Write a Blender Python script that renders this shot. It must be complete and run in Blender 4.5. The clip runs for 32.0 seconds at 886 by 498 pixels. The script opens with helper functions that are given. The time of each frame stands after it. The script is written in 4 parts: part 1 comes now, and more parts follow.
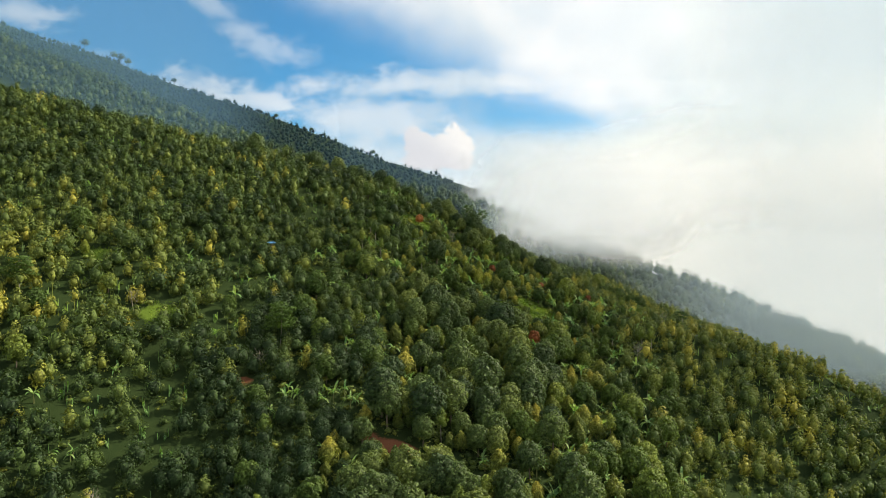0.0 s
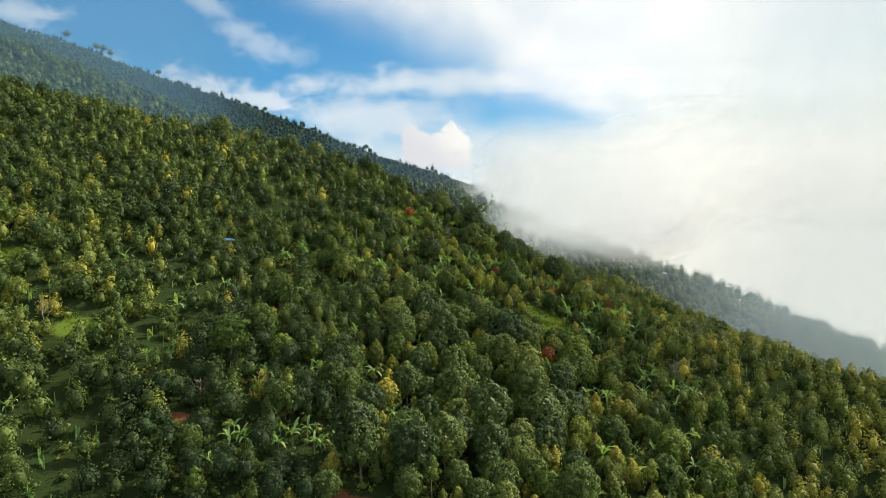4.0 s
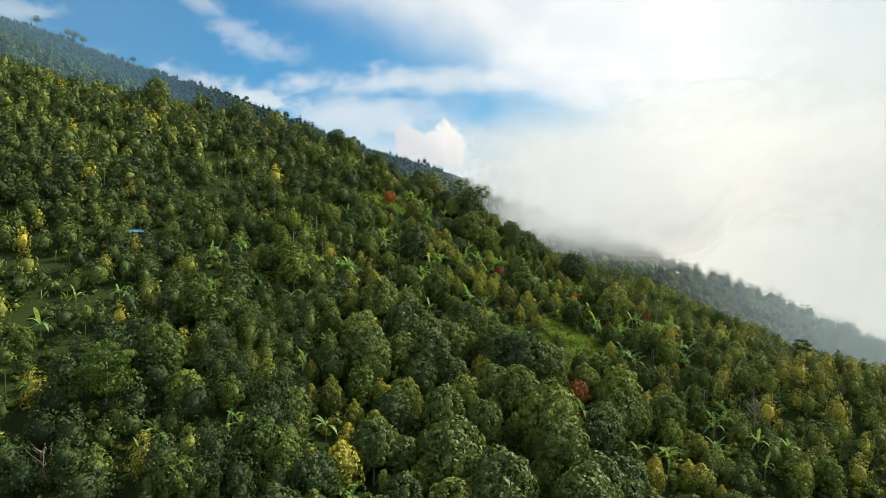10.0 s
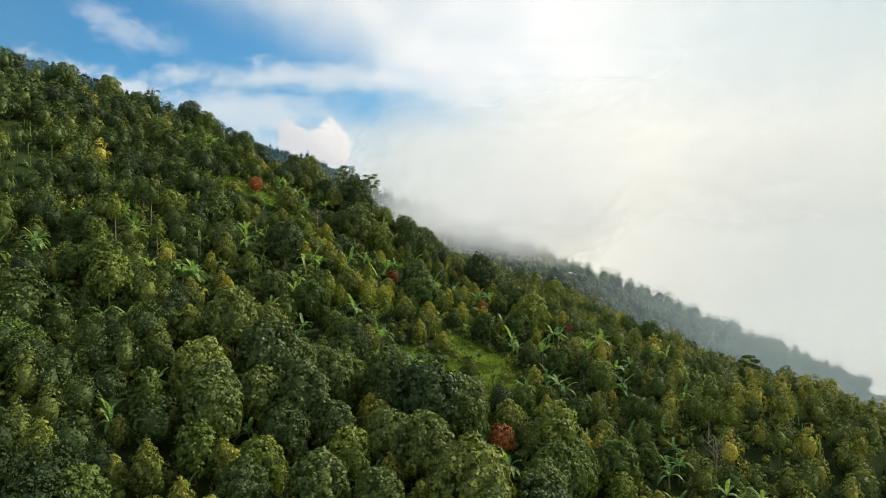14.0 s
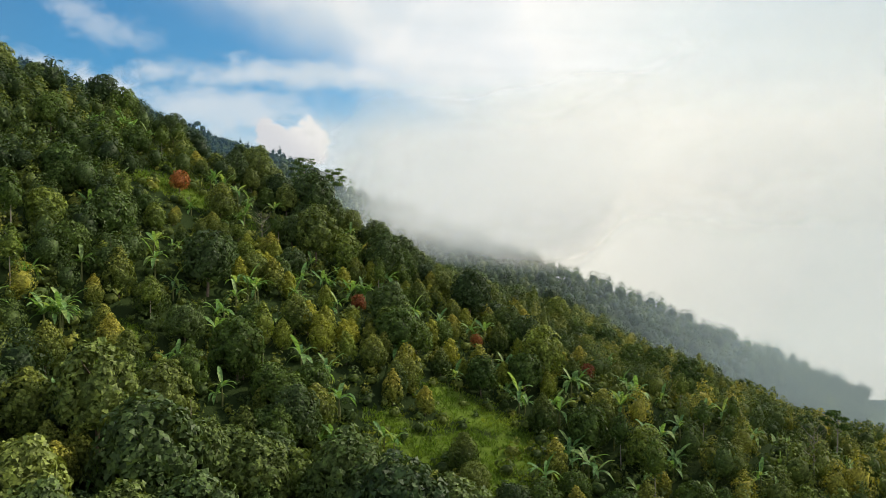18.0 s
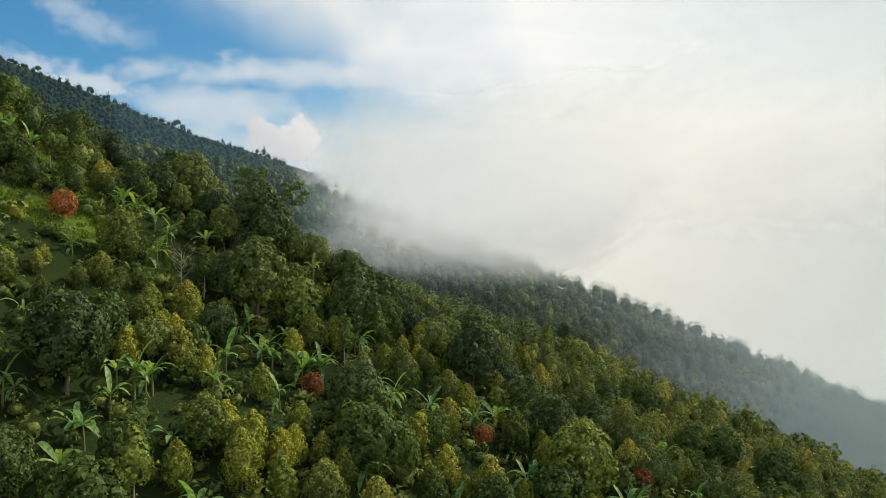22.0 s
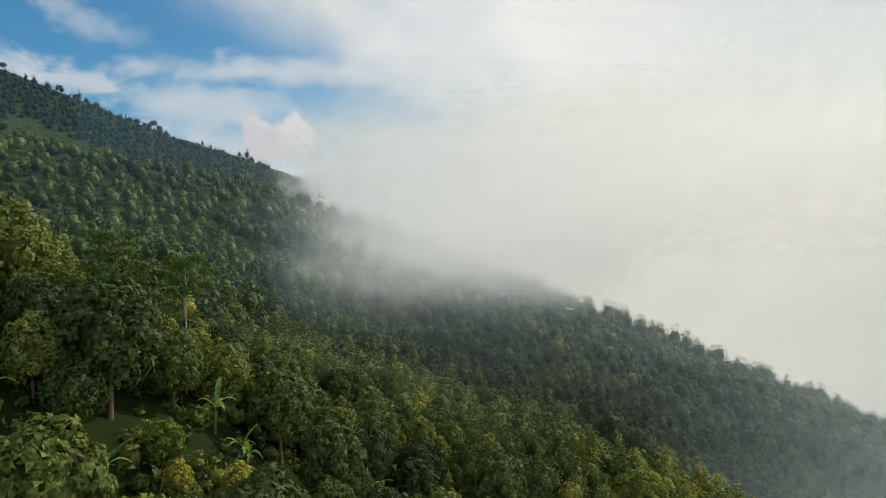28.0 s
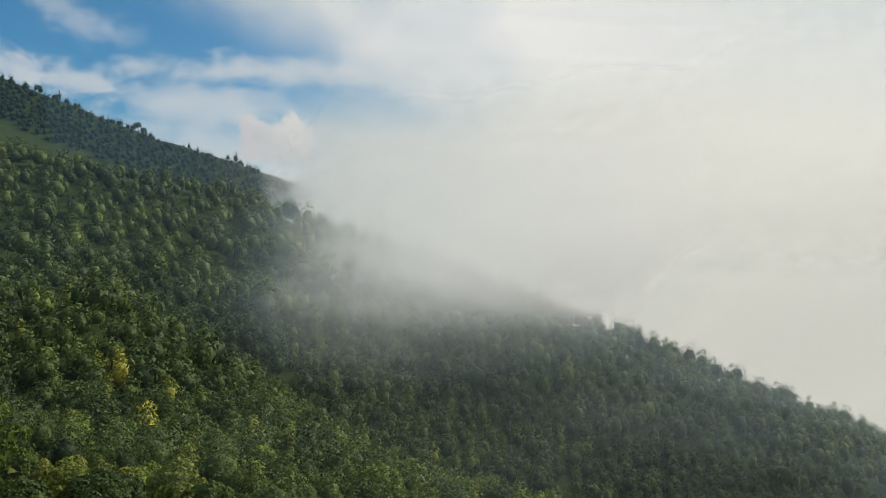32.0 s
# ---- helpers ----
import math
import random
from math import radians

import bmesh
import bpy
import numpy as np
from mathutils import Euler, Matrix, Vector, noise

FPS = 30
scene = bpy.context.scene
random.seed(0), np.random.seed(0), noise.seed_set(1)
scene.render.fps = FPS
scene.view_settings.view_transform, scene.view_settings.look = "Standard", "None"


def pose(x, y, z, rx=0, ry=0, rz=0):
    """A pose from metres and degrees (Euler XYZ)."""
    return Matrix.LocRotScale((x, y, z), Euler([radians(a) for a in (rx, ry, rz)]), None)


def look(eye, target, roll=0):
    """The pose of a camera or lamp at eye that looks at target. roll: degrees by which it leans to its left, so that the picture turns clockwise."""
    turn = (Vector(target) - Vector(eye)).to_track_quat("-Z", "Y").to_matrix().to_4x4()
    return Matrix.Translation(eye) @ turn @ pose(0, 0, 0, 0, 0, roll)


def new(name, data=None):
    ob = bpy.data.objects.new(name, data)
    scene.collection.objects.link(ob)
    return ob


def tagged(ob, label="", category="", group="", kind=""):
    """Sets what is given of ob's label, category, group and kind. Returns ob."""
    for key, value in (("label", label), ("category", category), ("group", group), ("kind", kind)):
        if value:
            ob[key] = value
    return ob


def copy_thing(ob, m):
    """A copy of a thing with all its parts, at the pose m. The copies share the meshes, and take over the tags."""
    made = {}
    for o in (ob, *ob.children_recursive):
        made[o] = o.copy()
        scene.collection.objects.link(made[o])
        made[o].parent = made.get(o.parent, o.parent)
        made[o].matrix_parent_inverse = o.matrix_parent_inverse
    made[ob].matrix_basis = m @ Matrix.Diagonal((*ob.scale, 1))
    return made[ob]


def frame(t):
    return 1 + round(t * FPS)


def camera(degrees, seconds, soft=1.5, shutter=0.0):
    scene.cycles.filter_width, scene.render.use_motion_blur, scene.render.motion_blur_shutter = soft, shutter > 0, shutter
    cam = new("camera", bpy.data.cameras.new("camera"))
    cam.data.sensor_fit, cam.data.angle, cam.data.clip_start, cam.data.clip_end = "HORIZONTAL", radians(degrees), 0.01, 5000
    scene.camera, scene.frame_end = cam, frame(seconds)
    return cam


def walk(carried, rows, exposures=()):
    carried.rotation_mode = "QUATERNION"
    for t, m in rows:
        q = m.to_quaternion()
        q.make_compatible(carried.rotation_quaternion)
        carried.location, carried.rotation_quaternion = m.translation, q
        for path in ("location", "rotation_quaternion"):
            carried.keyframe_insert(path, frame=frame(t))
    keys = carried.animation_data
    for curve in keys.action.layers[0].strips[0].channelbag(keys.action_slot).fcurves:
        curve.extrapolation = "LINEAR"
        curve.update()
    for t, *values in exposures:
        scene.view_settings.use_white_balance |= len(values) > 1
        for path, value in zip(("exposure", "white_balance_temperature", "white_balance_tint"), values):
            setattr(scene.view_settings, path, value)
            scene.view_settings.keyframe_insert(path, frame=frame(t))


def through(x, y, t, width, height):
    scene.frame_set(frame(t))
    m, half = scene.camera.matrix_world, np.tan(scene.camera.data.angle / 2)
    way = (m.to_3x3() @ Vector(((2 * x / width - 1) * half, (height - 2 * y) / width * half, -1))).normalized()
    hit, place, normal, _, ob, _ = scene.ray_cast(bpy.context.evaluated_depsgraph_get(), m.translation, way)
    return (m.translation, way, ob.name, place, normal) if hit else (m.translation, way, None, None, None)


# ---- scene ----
cam = camera(63.0, 32.0, 0.5)
PATH = [
    (0, (0.000, 0.000, 150.000), (0.000, 2.000, 150.000), 0.0),
    (0.5, (0.300, 7.200, 150.000), (0.300, 9.200, 150.000), 0.0),
    (1, (0.300, 14.100, 150.000), (0.303, 16.100, 150.000), 0.0),
    (1.5, (0.600, 21.000, 150.000), (0.603, 23.000, 150.000), 0.0),
    (2, (0.600, 27.600, 150.000), (0.603, 29.600, 150.000), -0.1),
    (2.5, (0.900, 34.500, 150.000), (0.903, 36.500, 150.000), -0.1),
    (3, (0.900, 40.800, 149.700), (0.907, 42.800, 149.700), -0.1),
    (3.5, (1.200, 47.400, 149.700), (1.207, 49.400, 149.697), -0.1),
    (5.5, (1.800, 72.600, 149.100), (1.810, 74.600, 149.100), -0.1),
    (6, (1.800, 78.600, 149.100), (1.814, 80.600, 149.100), -0.1),
    (6.5, (2.100, 84.600, 148.800), (2.114, 86.600, 148.797), -0.1),
    (7, (2.100, 90.300, 148.800), (2.117, 92.300, 148.797), -0.2),
    (7.5, (2.400, 95.700, 148.800), (2.417, 97.700, 148.797), -0.2),
    (8, (2.400, 101.700, 148.800), (2.417, 103.700, 148.800), -0.2),
    (8.5, (2.700, 107.400, 148.800), (2.721, 109.400, 148.797), -0.2),
    (9, (2.700, 113.100, 148.800), (2.724, 115.100, 148.797), -0.2),
    (9.5, (3.000, 118.800, 148.500), (3.024, 120.800, 148.497), -0.2),
    (10, (3.300, 124.200, 148.500), (3.324, 126.200, 148.493), -0.2),
    (10.5, (3.300, 129.900, 148.500), (3.331, 131.900, 148.493), -0.2),
    (11, (3.600, 135.600, 148.500), (3.652, 137.599, 148.493), -0.2),
    (11.5, (3.900, 141.000, 148.500), (3.998, 142.998, 148.493), -0.2),
    (12, (3.900, 146.700, 148.200), (4.040, 148.695, 148.193), -0.2),
    (12.5, (4.200, 152.400, 148.200), (4.388, 154.391, 148.190), -0.3),
    (13, (4.500, 157.800, 148.500), (4.740, 159.785, 148.490), -0.3),
    (13.5, (4.800, 163.500, 148.500), (5.089, 165.479, 148.490), -0.2),
    (14, (5.400, 169.200, 148.500), (5.737, 171.171, 148.490), -0.2),
    (14.5, (5.700, 174.900, 148.200), (6.078, 176.864, 148.193), -0.2),
    (16.5, (9.600, 197.700, 149.700), (9.988, 199.662, 149.686), -0.1),
    (17, (10.500, 203.400, 150.600), (10.892, 205.361, 150.586), -0.1),
    (17.5, (11.400, 209.400, 151.200), (11.792, 211.361, 151.186), -0.1),
    (18, (12.600, 215.100, 152.100), (12.995, 217.060, 152.086), -0.1),
    (18.5, (13.800, 220.800, 153.000), (14.199, 222.760, 152.986), -0.1),
    (19, (15.000, 226.500, 153.900), (15.402, 228.459, 153.886), -0.1),
    (19.5, (15.900, 232.500, 154.800), (16.306, 234.458, 154.783), -0.1),
    (20, (17.400, 237.900, 155.700), (17.806, 239.858, 155.683), -0.1),
    (20.5, (18.300, 243.600, 156.600), (18.709, 245.558, 156.583), -0.1),
    (21, (19.500, 249.300, 157.800), (19.912, 251.257, 157.783), -0.2),
    (21.5, (20.400, 254.700, 159.000), (20.812, 256.657, 158.983), -0.1),
    (22, (21.600, 260.100, 159.900), (22.016, 262.056, 159.883), -0.1),
    (22.5, (22.500, 265.500, 161.100), (22.916, 267.456, 161.083), -0.2),
    (23, (23.700, 270.600, 162.300), (24.119, 272.555, 162.283), -0.2),
    (23.5, (24.900, 276.000, 163.500), (25.319, 277.955, 163.483), -0.2),
    (24, (25.800, 281.100, 164.700), (26.223, 283.055, 164.683), -0.2),
    (24.5, (26.700, 286.200, 165.600), (27.126, 288.154, 165.583), -0.2),
    (25, (27.900, 291.000, 166.800), (28.326, 292.954, 166.783), -0.2),
    (25.5, (28.800, 295.800, 168.000), (29.226, 297.754, 167.979), -0.1),
    (27.5, (32.880, 315.600, 172.560), (33.309, 317.553, 172.539), -0.1),
    (28, (33.900, 320.550, 173.700), (34.330, 322.503, 173.679), -0.1),
    (28.5, (34.920, 325.500, 174.840), (35.351, 327.453, 174.819), -0.1),
    (29, (35.940, 330.450, 175.980), (36.372, 332.403, 175.959), -0.1),
    (29.5, (36.960, 335.400, 177.120), (37.393, 337.352, 177.099), -0.1),
    (30, (37.980, 340.350, 178.260), (38.414, 342.302, 178.239), -0.1),
    (30.5, (39.000, 345.300, 179.400), (39.435, 347.252, 179.379), -0.1),
    (31, (40.020, 350.250, 180.540), (40.455, 352.202, 180.519), -0.1),
    (31.5, (41.040, 355.200, 181.680), (41.476, 357.152, 181.659), -0.1),
    (32, (42.060, 360.150, 182.820), (42.497, 362.102, 182.799), -0.1),
]
walk(cam, [(t, look(eye, target, roll)) for t, eye, target, roll in PATH], [(0.0, 0.10), (9.0, 0.08), (18.0, -0.08), (25.0, -0.20), (32.0, -0.42)])

# ---- sun, sky and clouds ----
SUN_AZ, SUN_EL = radians(70), radians(39)      # clockwise from +y, above the horizon
sun = new("sun", bpy.data.lights.new("sun", "SUN"))
sun.data.energy, sun.data.angle, sun.data.color = 8.0, radians(2.0), (1.0, 0.92, 0.72)
sun.matrix_world = look((600, 300, 700), (600 - math.sin(SUN_AZ) * math.cos(SUN_EL) * 10, 300 - math.cos(SUN_AZ) * math.cos(SUN_EL) * 10, 700 - math.sin(SUN_EL) * 10))


class Nodes:
    """Short calls for building a node tree."""

    def __init__(self, tree):
        self.tree = tree
        tree.nodes.clear()

    def add(self, kind, **values):
        node = self.tree.nodes.new(kind)
        for key, value in values.items():
            setattr(node, key, value)
        return node

    def put(self, socket, value):
        if isinstance(value, bpy.types.NodeSocket):
            self.tree.links.new(value, socket)
        elif value is not None:
            socket.default_value = value

    def math(self, op, a, b=None, c=None, clamp=False):
        node = self.add("ShaderNodeMath", operation=op, use_clamp=clamp)
        for socket, value in zip(node.inputs, (a, b, c)):
            self.put(socket, value)
        return node.outputs[0]

    def vmath(self, op, a, b=None, scale=None):
        node = self.add("ShaderNodeVectorMath", operation=op)
        self.put(node.inputs[0], a)
        self.put(node.inputs[1], b)
        if scale is not None:
            self.put(node.inputs["Scale"], scale)
        return node.outputs["Value"] if op in ("DOT_PRODUCT", "LENGTH") else node.outputs[0]

    def ramp(self, value, low, high, a=0.0, b=1.0):
        node = self.add("ShaderNodeMapRange", interpolation_type="SMOOTHERSTEP")
        for key, v in (("Value", value), ("From Min", low), ("From Max", high), ("To Min", a), ("To Max", b)):
            self.put(node.inputs[key], v)
        return node.outputs[0]

    def noise(self, vector, scale, detail=4.0, rough=0.55, warp=0.0):
        node = self.add("ShaderNodeTexNoise")
        for key, v in (("Vector", vector), ("Scale", scale), ("Detail", detail), ("Roughness", rough), ("Distortion", warp)):
            self.put(node.inputs[key], v)
        return node.outputs["Fac"]

    def mix(self, fac, a, b):
        node = self.add("ShaderNodeMix", data_type="RGBA")
        self.put(node.inputs["Factor"], fac)
        for socket, v in ((node.inputs[6], a), (node.inputs[7], b)):
            self.put(socket, (*v, 1.0) if isinstance(v, tuple) and len(v) == 3 else v)
        return node.outputs[2]

    def colours(self, fac, stops):
        node = self.add("ShaderNodeValToRGB")
        self.put(node.inputs[0], fac)
        line = node.color_ramp
        while len(line.elements) < len(stops):
            line.elements.new(0.5)
        for element, (place, colour) in zip(line.elements, stops):
            element.position, element.color = place, (*colour, 1.0)
        return node.outputs[0]


def most(n, *some):
    out = some[0]
    for other in some[1:]:
        out = n.math("MAXIMUM", out, other)
    return out


def make_world():
    world = bpy.data.worlds.new("sky")
    scene.world, world.use_nodes = world, True
    n = Nodes(world.node_tree)
    way = n.vmath("NORMALIZE", n.add("ShaderNodeTexCoord").outputs["Generated"])
    parts = n.add("ShaderNodeSeparateXYZ")
    n.put(parts.inputs[0], way)
    x, y, z = parts.outputs
    az = n.math("ARCTAN2", x, y)
    el = n.math("ARCSINE", z)
    sky = n.add("ShaderNodeTexSky", sky_type="NISHITA", sun_disc=False, sun_elevation=SUN_EL, sun_rotation=SUN_AZ, air_density=1.0, dust_density=0.6, ozone_density=2.0)
    blue = n.vmath("MULTIPLY", n.vmath("SCALE", sky.outputs[0], scale=0.09), (0.50, 1.17, 1.45))
    # the way as slopes ahead (u to the right, v upward), held finite behind
    ahead = n.math("MAXIMUM", y, 0.12)
    u, v = n.math("DIVIDE", x, ahead), n.math("DIVIDE", z, ahead)
    coarse = n.math("SUBTRACT", n.noise(way, 6.0, 6.0, 0.62, 0.3), 0.5)
    fine = n.math("SUBTRACT", n.noise(n.vmath("MULTIPLY", way, (1.0, 1.0, 1.8)), 17.0, 6.0, 0.6, 0.3), 0.5)

    def line(a, fa, b, fb, c=0.0):
        return n.math("ADD", n.math("MULTIPLY_ADD", a, fa, c), n.math("MULTIPLY", b, fb))

    def puff(cu, cv, ru, rv, tilt, low, high, rough=3.4):
        du, dv = n.math("SUBTRACT", u, cu), n.math("SUBTRACT", v, cv)
        c, t = math.cos(radians(tilt)), math.sin(radians(tilt))
        p, q = line(du, c / ru, dv, t / ru), line(du, -t / rv, dv, c / rv)
        r = n.math("SQRT", n.math("ADD", n.math("MULTIPLY", p, p), n.math("MULTIPLY", q, q)))
        return n.ramp(n.math("MULTIPLY_ADD", fine, rough, r), high, low)

    # the great bank of cloud towards the sun, and the paler air over the ridges
    slant = n.math("MULTIPLY_ADD", coarse, 0.16, line(u, 1.0, v, 1.93, -0.535))
    slant = n.math("MULTIPLY_ADD", fine, 0.05, slant)
    bank = n.ramp(slant, -0.15, 0.16, 0.0, 0.95)
    right = n.ramp(n.math("MULTIPLY_ADD", coarse, 0.22, u), 0.17, 0.36)
    pale = n.ramp(n.math("MULTIPLY_ADD", fine, 0.14, n.math("MULTIPLY_ADD", coarse, 0.26, v)), 0.25, 0.07, 0.0, 0.88)
    gap = n.math("SUBTRACT", 1.0, n.math("MULTIPLY", puff(0.124, 0.179, 0.105, 0.031, -5, 0.3, 1.25, 1.1), 0.74))
    puffs = most(
        n,
        n.math("MULTIPLY", puff(-0.324, 0.338, 0.030, 0.012, -20, 0.0, 1.5), 0.40),
        n.math("MULTIPLY", puff(-0.245, 0.280, 0.050, 0.022, -16, -0.2, 1.6, 4.2), 0.42),
        n.math("MULTIPLY", puff(-0.300, 0.210, 0.160, 0.026, -11, 0.0, 1.4), 0.72),
        n.math("MULTIPLY", puff(-0.090, 0.175, 0.170, 0.040, -6, 0.0, 1.5, 2.4), 0.72),
        n.math("MULTIPLY", puff(0.030, 0.231, 0.260, 0.022, 2, 0.1, 1.5, 2.2), 0.82),
        n.math("MULTIPLY", puff(-0.590, 0.325, 0.070, 0.020, -8, 0.0, 1.4), 0.6),
        n.math("MULTIPLY", puff(-0.480, 0.255, 0.120, 0.020, -14, 0.0, 1.4), 0.35),
    )
    behind = n.math("MULTIPLY", n.ramp(n.math("ABSOLUTE", az), 1.2, 2.0), n.ramp(coarse, -0.1, 0.12))
    # overhead, out of view, the cloud cover is thinned to weaken the fill light
    low = n.ramp(z, 0.45, 0.85, 1.0, 0.3)
    cover = n.math("MULTIPLY", most(n, bank, right, pale, puffs, behind), n.math("MULTIPLY", gap, low))
    glow = n.ramp(n.math("MULTIPLY_ADD", coarse, 0.5, line(u, 0.9, v, 0.6)), 0.08, 0.60)
    veil = n.mix(n.ramp(coarse, -0.14, 0.14), (0.78, 0.84, 0.87), (0.93, 0.935, 0.92))
    cloud = n.mix(glow, veil, (1.14, 1.115, 1.07))
    colour = n.mix(cover, blue, cloud)
    # one small heap cloud standing behind the far ridge
    heap = most(n, puff(0.008, 0.138, 0.030, 0.031, 0, 0.80, 1.08, 2.2), puff(-0.032, 0.146, 0.030, 0.022, -24, 0.75, 1.08, 2.2), puff(-0.012, 0.126, 0.045, 0.022, 0, 0.7, 1.1, 2.2))
    colour = n.mix(n.math("MULTIPLY", heap, 0.94), colour, n.mix(n.ramp(line(u, 6.0, v, 9.0), 1.0, 1.6), (0.80, 0.77, 0.78), (1.04, 0.98, 0.92)))
    back = n.add("ShaderNodeBackground")
    n.put(back.inputs["Color"], colour)
    back.inputs["Strength"].default_value = 1.0
    n.put(n.add("ShaderNodeOutputWorld").inputs[0], back.outputs[0])


make_world()

# ---- materials ----


def material(name):
    m = bpy.data.materials.new(name)
    m.use_nodes = True
    return m, Nodes(m.node_tree)


def foliage(name, stops, per_object=True, grain=0.8, sheen=0.12, through=0.20, height_shift=0.0, reach=1.0):
    """Leaves: each plant has its own tone out of the stops, each leaf varies a little about it."""
    m, n = material(name)
    if per_object:
        tone = n.add("ShaderNodeObjectInfo").outputs["Random"]
    else:
        tone = n.add("ShaderNodeAttribute", attribute_name="tone").outputs["Fac"]
    island = n.add("ShaderNodeNewGeometry").outputs["Random Per Island"]
    tone = n.math("MULTIPLY", tone, reach)
    place = n.add("ShaderNodeTexCoord").outputs["Object"]
    patch = n.noise(place, grain, 2.0)
    tone = n.math("MULTIPLY_ADD", n.math("SUBTRACT", island, 0.5), 0.16, tone)
    if height_shift:
        # the tone moves from the darker to the yellower stops with height
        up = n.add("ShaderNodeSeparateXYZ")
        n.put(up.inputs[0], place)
        tone = n.math("ADD", tone, n.ramp(up.outputs[2], 1.0, 7.0, -height_shift, height_shift))
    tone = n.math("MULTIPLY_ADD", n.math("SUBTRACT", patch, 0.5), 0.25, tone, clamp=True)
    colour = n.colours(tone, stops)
    cells = n.add("ShaderNodeTexVoronoi")
    n.put(cells.inputs["Vector"], place)
    cells.inputs["Scale"].default_value = 3.6
    dapple = n.add("ShaderNodeSeparateColor")
    n.put(dapple.inputs[0], cells.outputs["Color"])
    grit = n.math("MULTIPLY_ADD", n.math("SUBTRACT", dapple.outputs[0], 0.5), 0.36, n.noise(place, 3.0, 3.0, 0.65))
    bright = n.math("MULTIPLY", n.math("MULTIPLY_ADD", island, 0.5, 0.78), n.ramp(grit, 0.25, 0.75, 0.64, 1.36))
    relief = n.add("ShaderNodeBump")
    relief.inputs["Strength"].default_value, relief.inputs["Distance"].default_value = 0.4, 0.25
    n.put(relief.inputs["Height"], grit)
    colour = n.vmath("SCALE", colour, scale=bright)
    skin = n.add("ShaderNodeBsdfPrincipled")
    n.put(skin.inputs["Base Color"], colour)
    skin.inputs["Roughness"].default_value = 0.5
    skin.inputs["Specular IOR Level"].default_value = sheen
    n.put(skin.inputs["Normal"], relief.outputs[0])
    lit = n.add("ShaderNodeBsdfTranslucent")
    n.put(lit.inputs["Color"], n.vmath("MULTIPLY", colour, (1.5, 1.45, 0.7)))
    both = n.add("ShaderNodeMixShader")
    both.inputs[0].default_value = through
    n.put(both.inputs[1], skin.outputs[0])
    n.put(both.inputs[2], lit.outputs[0])
    n.put(n.add("ShaderNodeOutputMaterial").inputs[0], both.outputs[0])
    return m


def rough_stuff(name, dark, light, scale, rough=0.9, bump=0.4, detail=6.0):
    m, n = material(name)
    place = n.add("ShaderNodeTexCoord").outputs["Object"]
    a, b = n.noise(place, scale, detail), n.noise(place, scale * 7, 4.0)
    colour = n.mix(n.math("MULTIPLY_ADD", b, 0.4, n.math("MULTIPLY", a, 0.6)), dark, light)
    skin = n.add("ShaderNodeBsdfPrincipled")
    n.put(skin.inputs["Base Color"], colour)
    skin.inputs["Roughness"].default_value = rough
    skin.inputs["Specular IOR Level"].default_value = 0.15
    relief = n.add("ShaderNodeBump")
    relief.inputs["Strength"].default_value = bump
    n.put(relief.inputs["Height"], b)
    n.put(skin.inputs["Normal"], relief.outputs[0])
    n.put(n.add("ShaderNodeOutputMaterial").inputs[0], skin.outputs[0])
    return m


CLOVE = ((0.0, (0.048, 0.078, 0.019)), (0.5, (0.124, 0.152, 0.030)), (0.82, (0.205, 0.220, 0.039)), (1.0, (0.330, 0.300, 0.049)))
DARK = ((0.0, (0.034, 0.060, 0.020)), (0.6, (0.078, 0.116, 0.030)), (1.0, (0.145, 0.178, 0.038)))
FRESH = ((0.0, (0.044, 0.078, 0.018)), (0.6, (0.092, 0.136, 0.026)), (1.0, (0.195, 0.232, 0.040)))
MIXED = ((0.0, (0.025, 0.045, 0.016)), (0.35, (0.065, 0.100, 0.026)), (0.62, (0.134, 0.165, 0.035)), (0.84, (0.229, 0.232, 0.041)), (1.0, (0.362, 0.315, 0.049)))
RED = ((0.0, (0.19, 0.065, 0.030)), (1.0, (0.36, 0.14, 0.045)))
BANANA = ((0.0, (0.09, 0.19, 0.055)), (0.6, (0.16, 0.28, 0.085)), (1.0, (0.28, 0.37, 0.12)))
GRASS = ((0.0, (0.05, 0.10, 0.015)), (0.6, (0.12, 0.19, 0.025)), (1.0, (0.24, 0.30, 0.045)))
mat_clove = foliage("clove_leaves", CLOVE, height_shift=0.24, reach=0.92)
mat_dark = foliage("dark_glossy_leaves", DARK, sheen=0.16)
mat_fresh = foliage("fresh_green_leaves", FRESH, height_shift=0.1, reach=0.85)
mat_red = foliage("reddish_leaves", RED)
mat_banana = foliage("banana_leaf", BANANA, sheen=0.25, through=0.4)
mat_grove = foliage("banana_grove_leaf", BANANA, per_object=False, sheen=0.25, through=0.4)
mat_woods = foliage("woodland_leaves", MIXED, per_object=False)
# leaf colours darkened to stand in for the shade over the far ridge
mat_ridge_shaded = foliage("shaded_ridge_leaves", ((0.0, (0.010, 0.023, 0.013)), (0.4, (0.034, 0.060, 0.026)), (1.0, (0.08, 0.12, 0.04))), per_object=False, sheen=0.03, through=0.08)
mat_grass = foliage("grass_blades", GRASS, per_object=False, through=0.42)
mat_bark = rough_stuff("grey_brown_bark", (0.07, 0.05, 0.035), (0.22, 0.18, 0.14), 2.0)
mat_pale_bark = rough_stuff("pale_bark", (0.18, 0.15, 0.11), (0.40, 0.36, 0.30), 2.0)
mat_stem = rough_stuff("banana_stem", (0.07, 0.09, 0.03), (0.20, 0.20, 0.08), 3.0)

# ---- the lie of the land ----


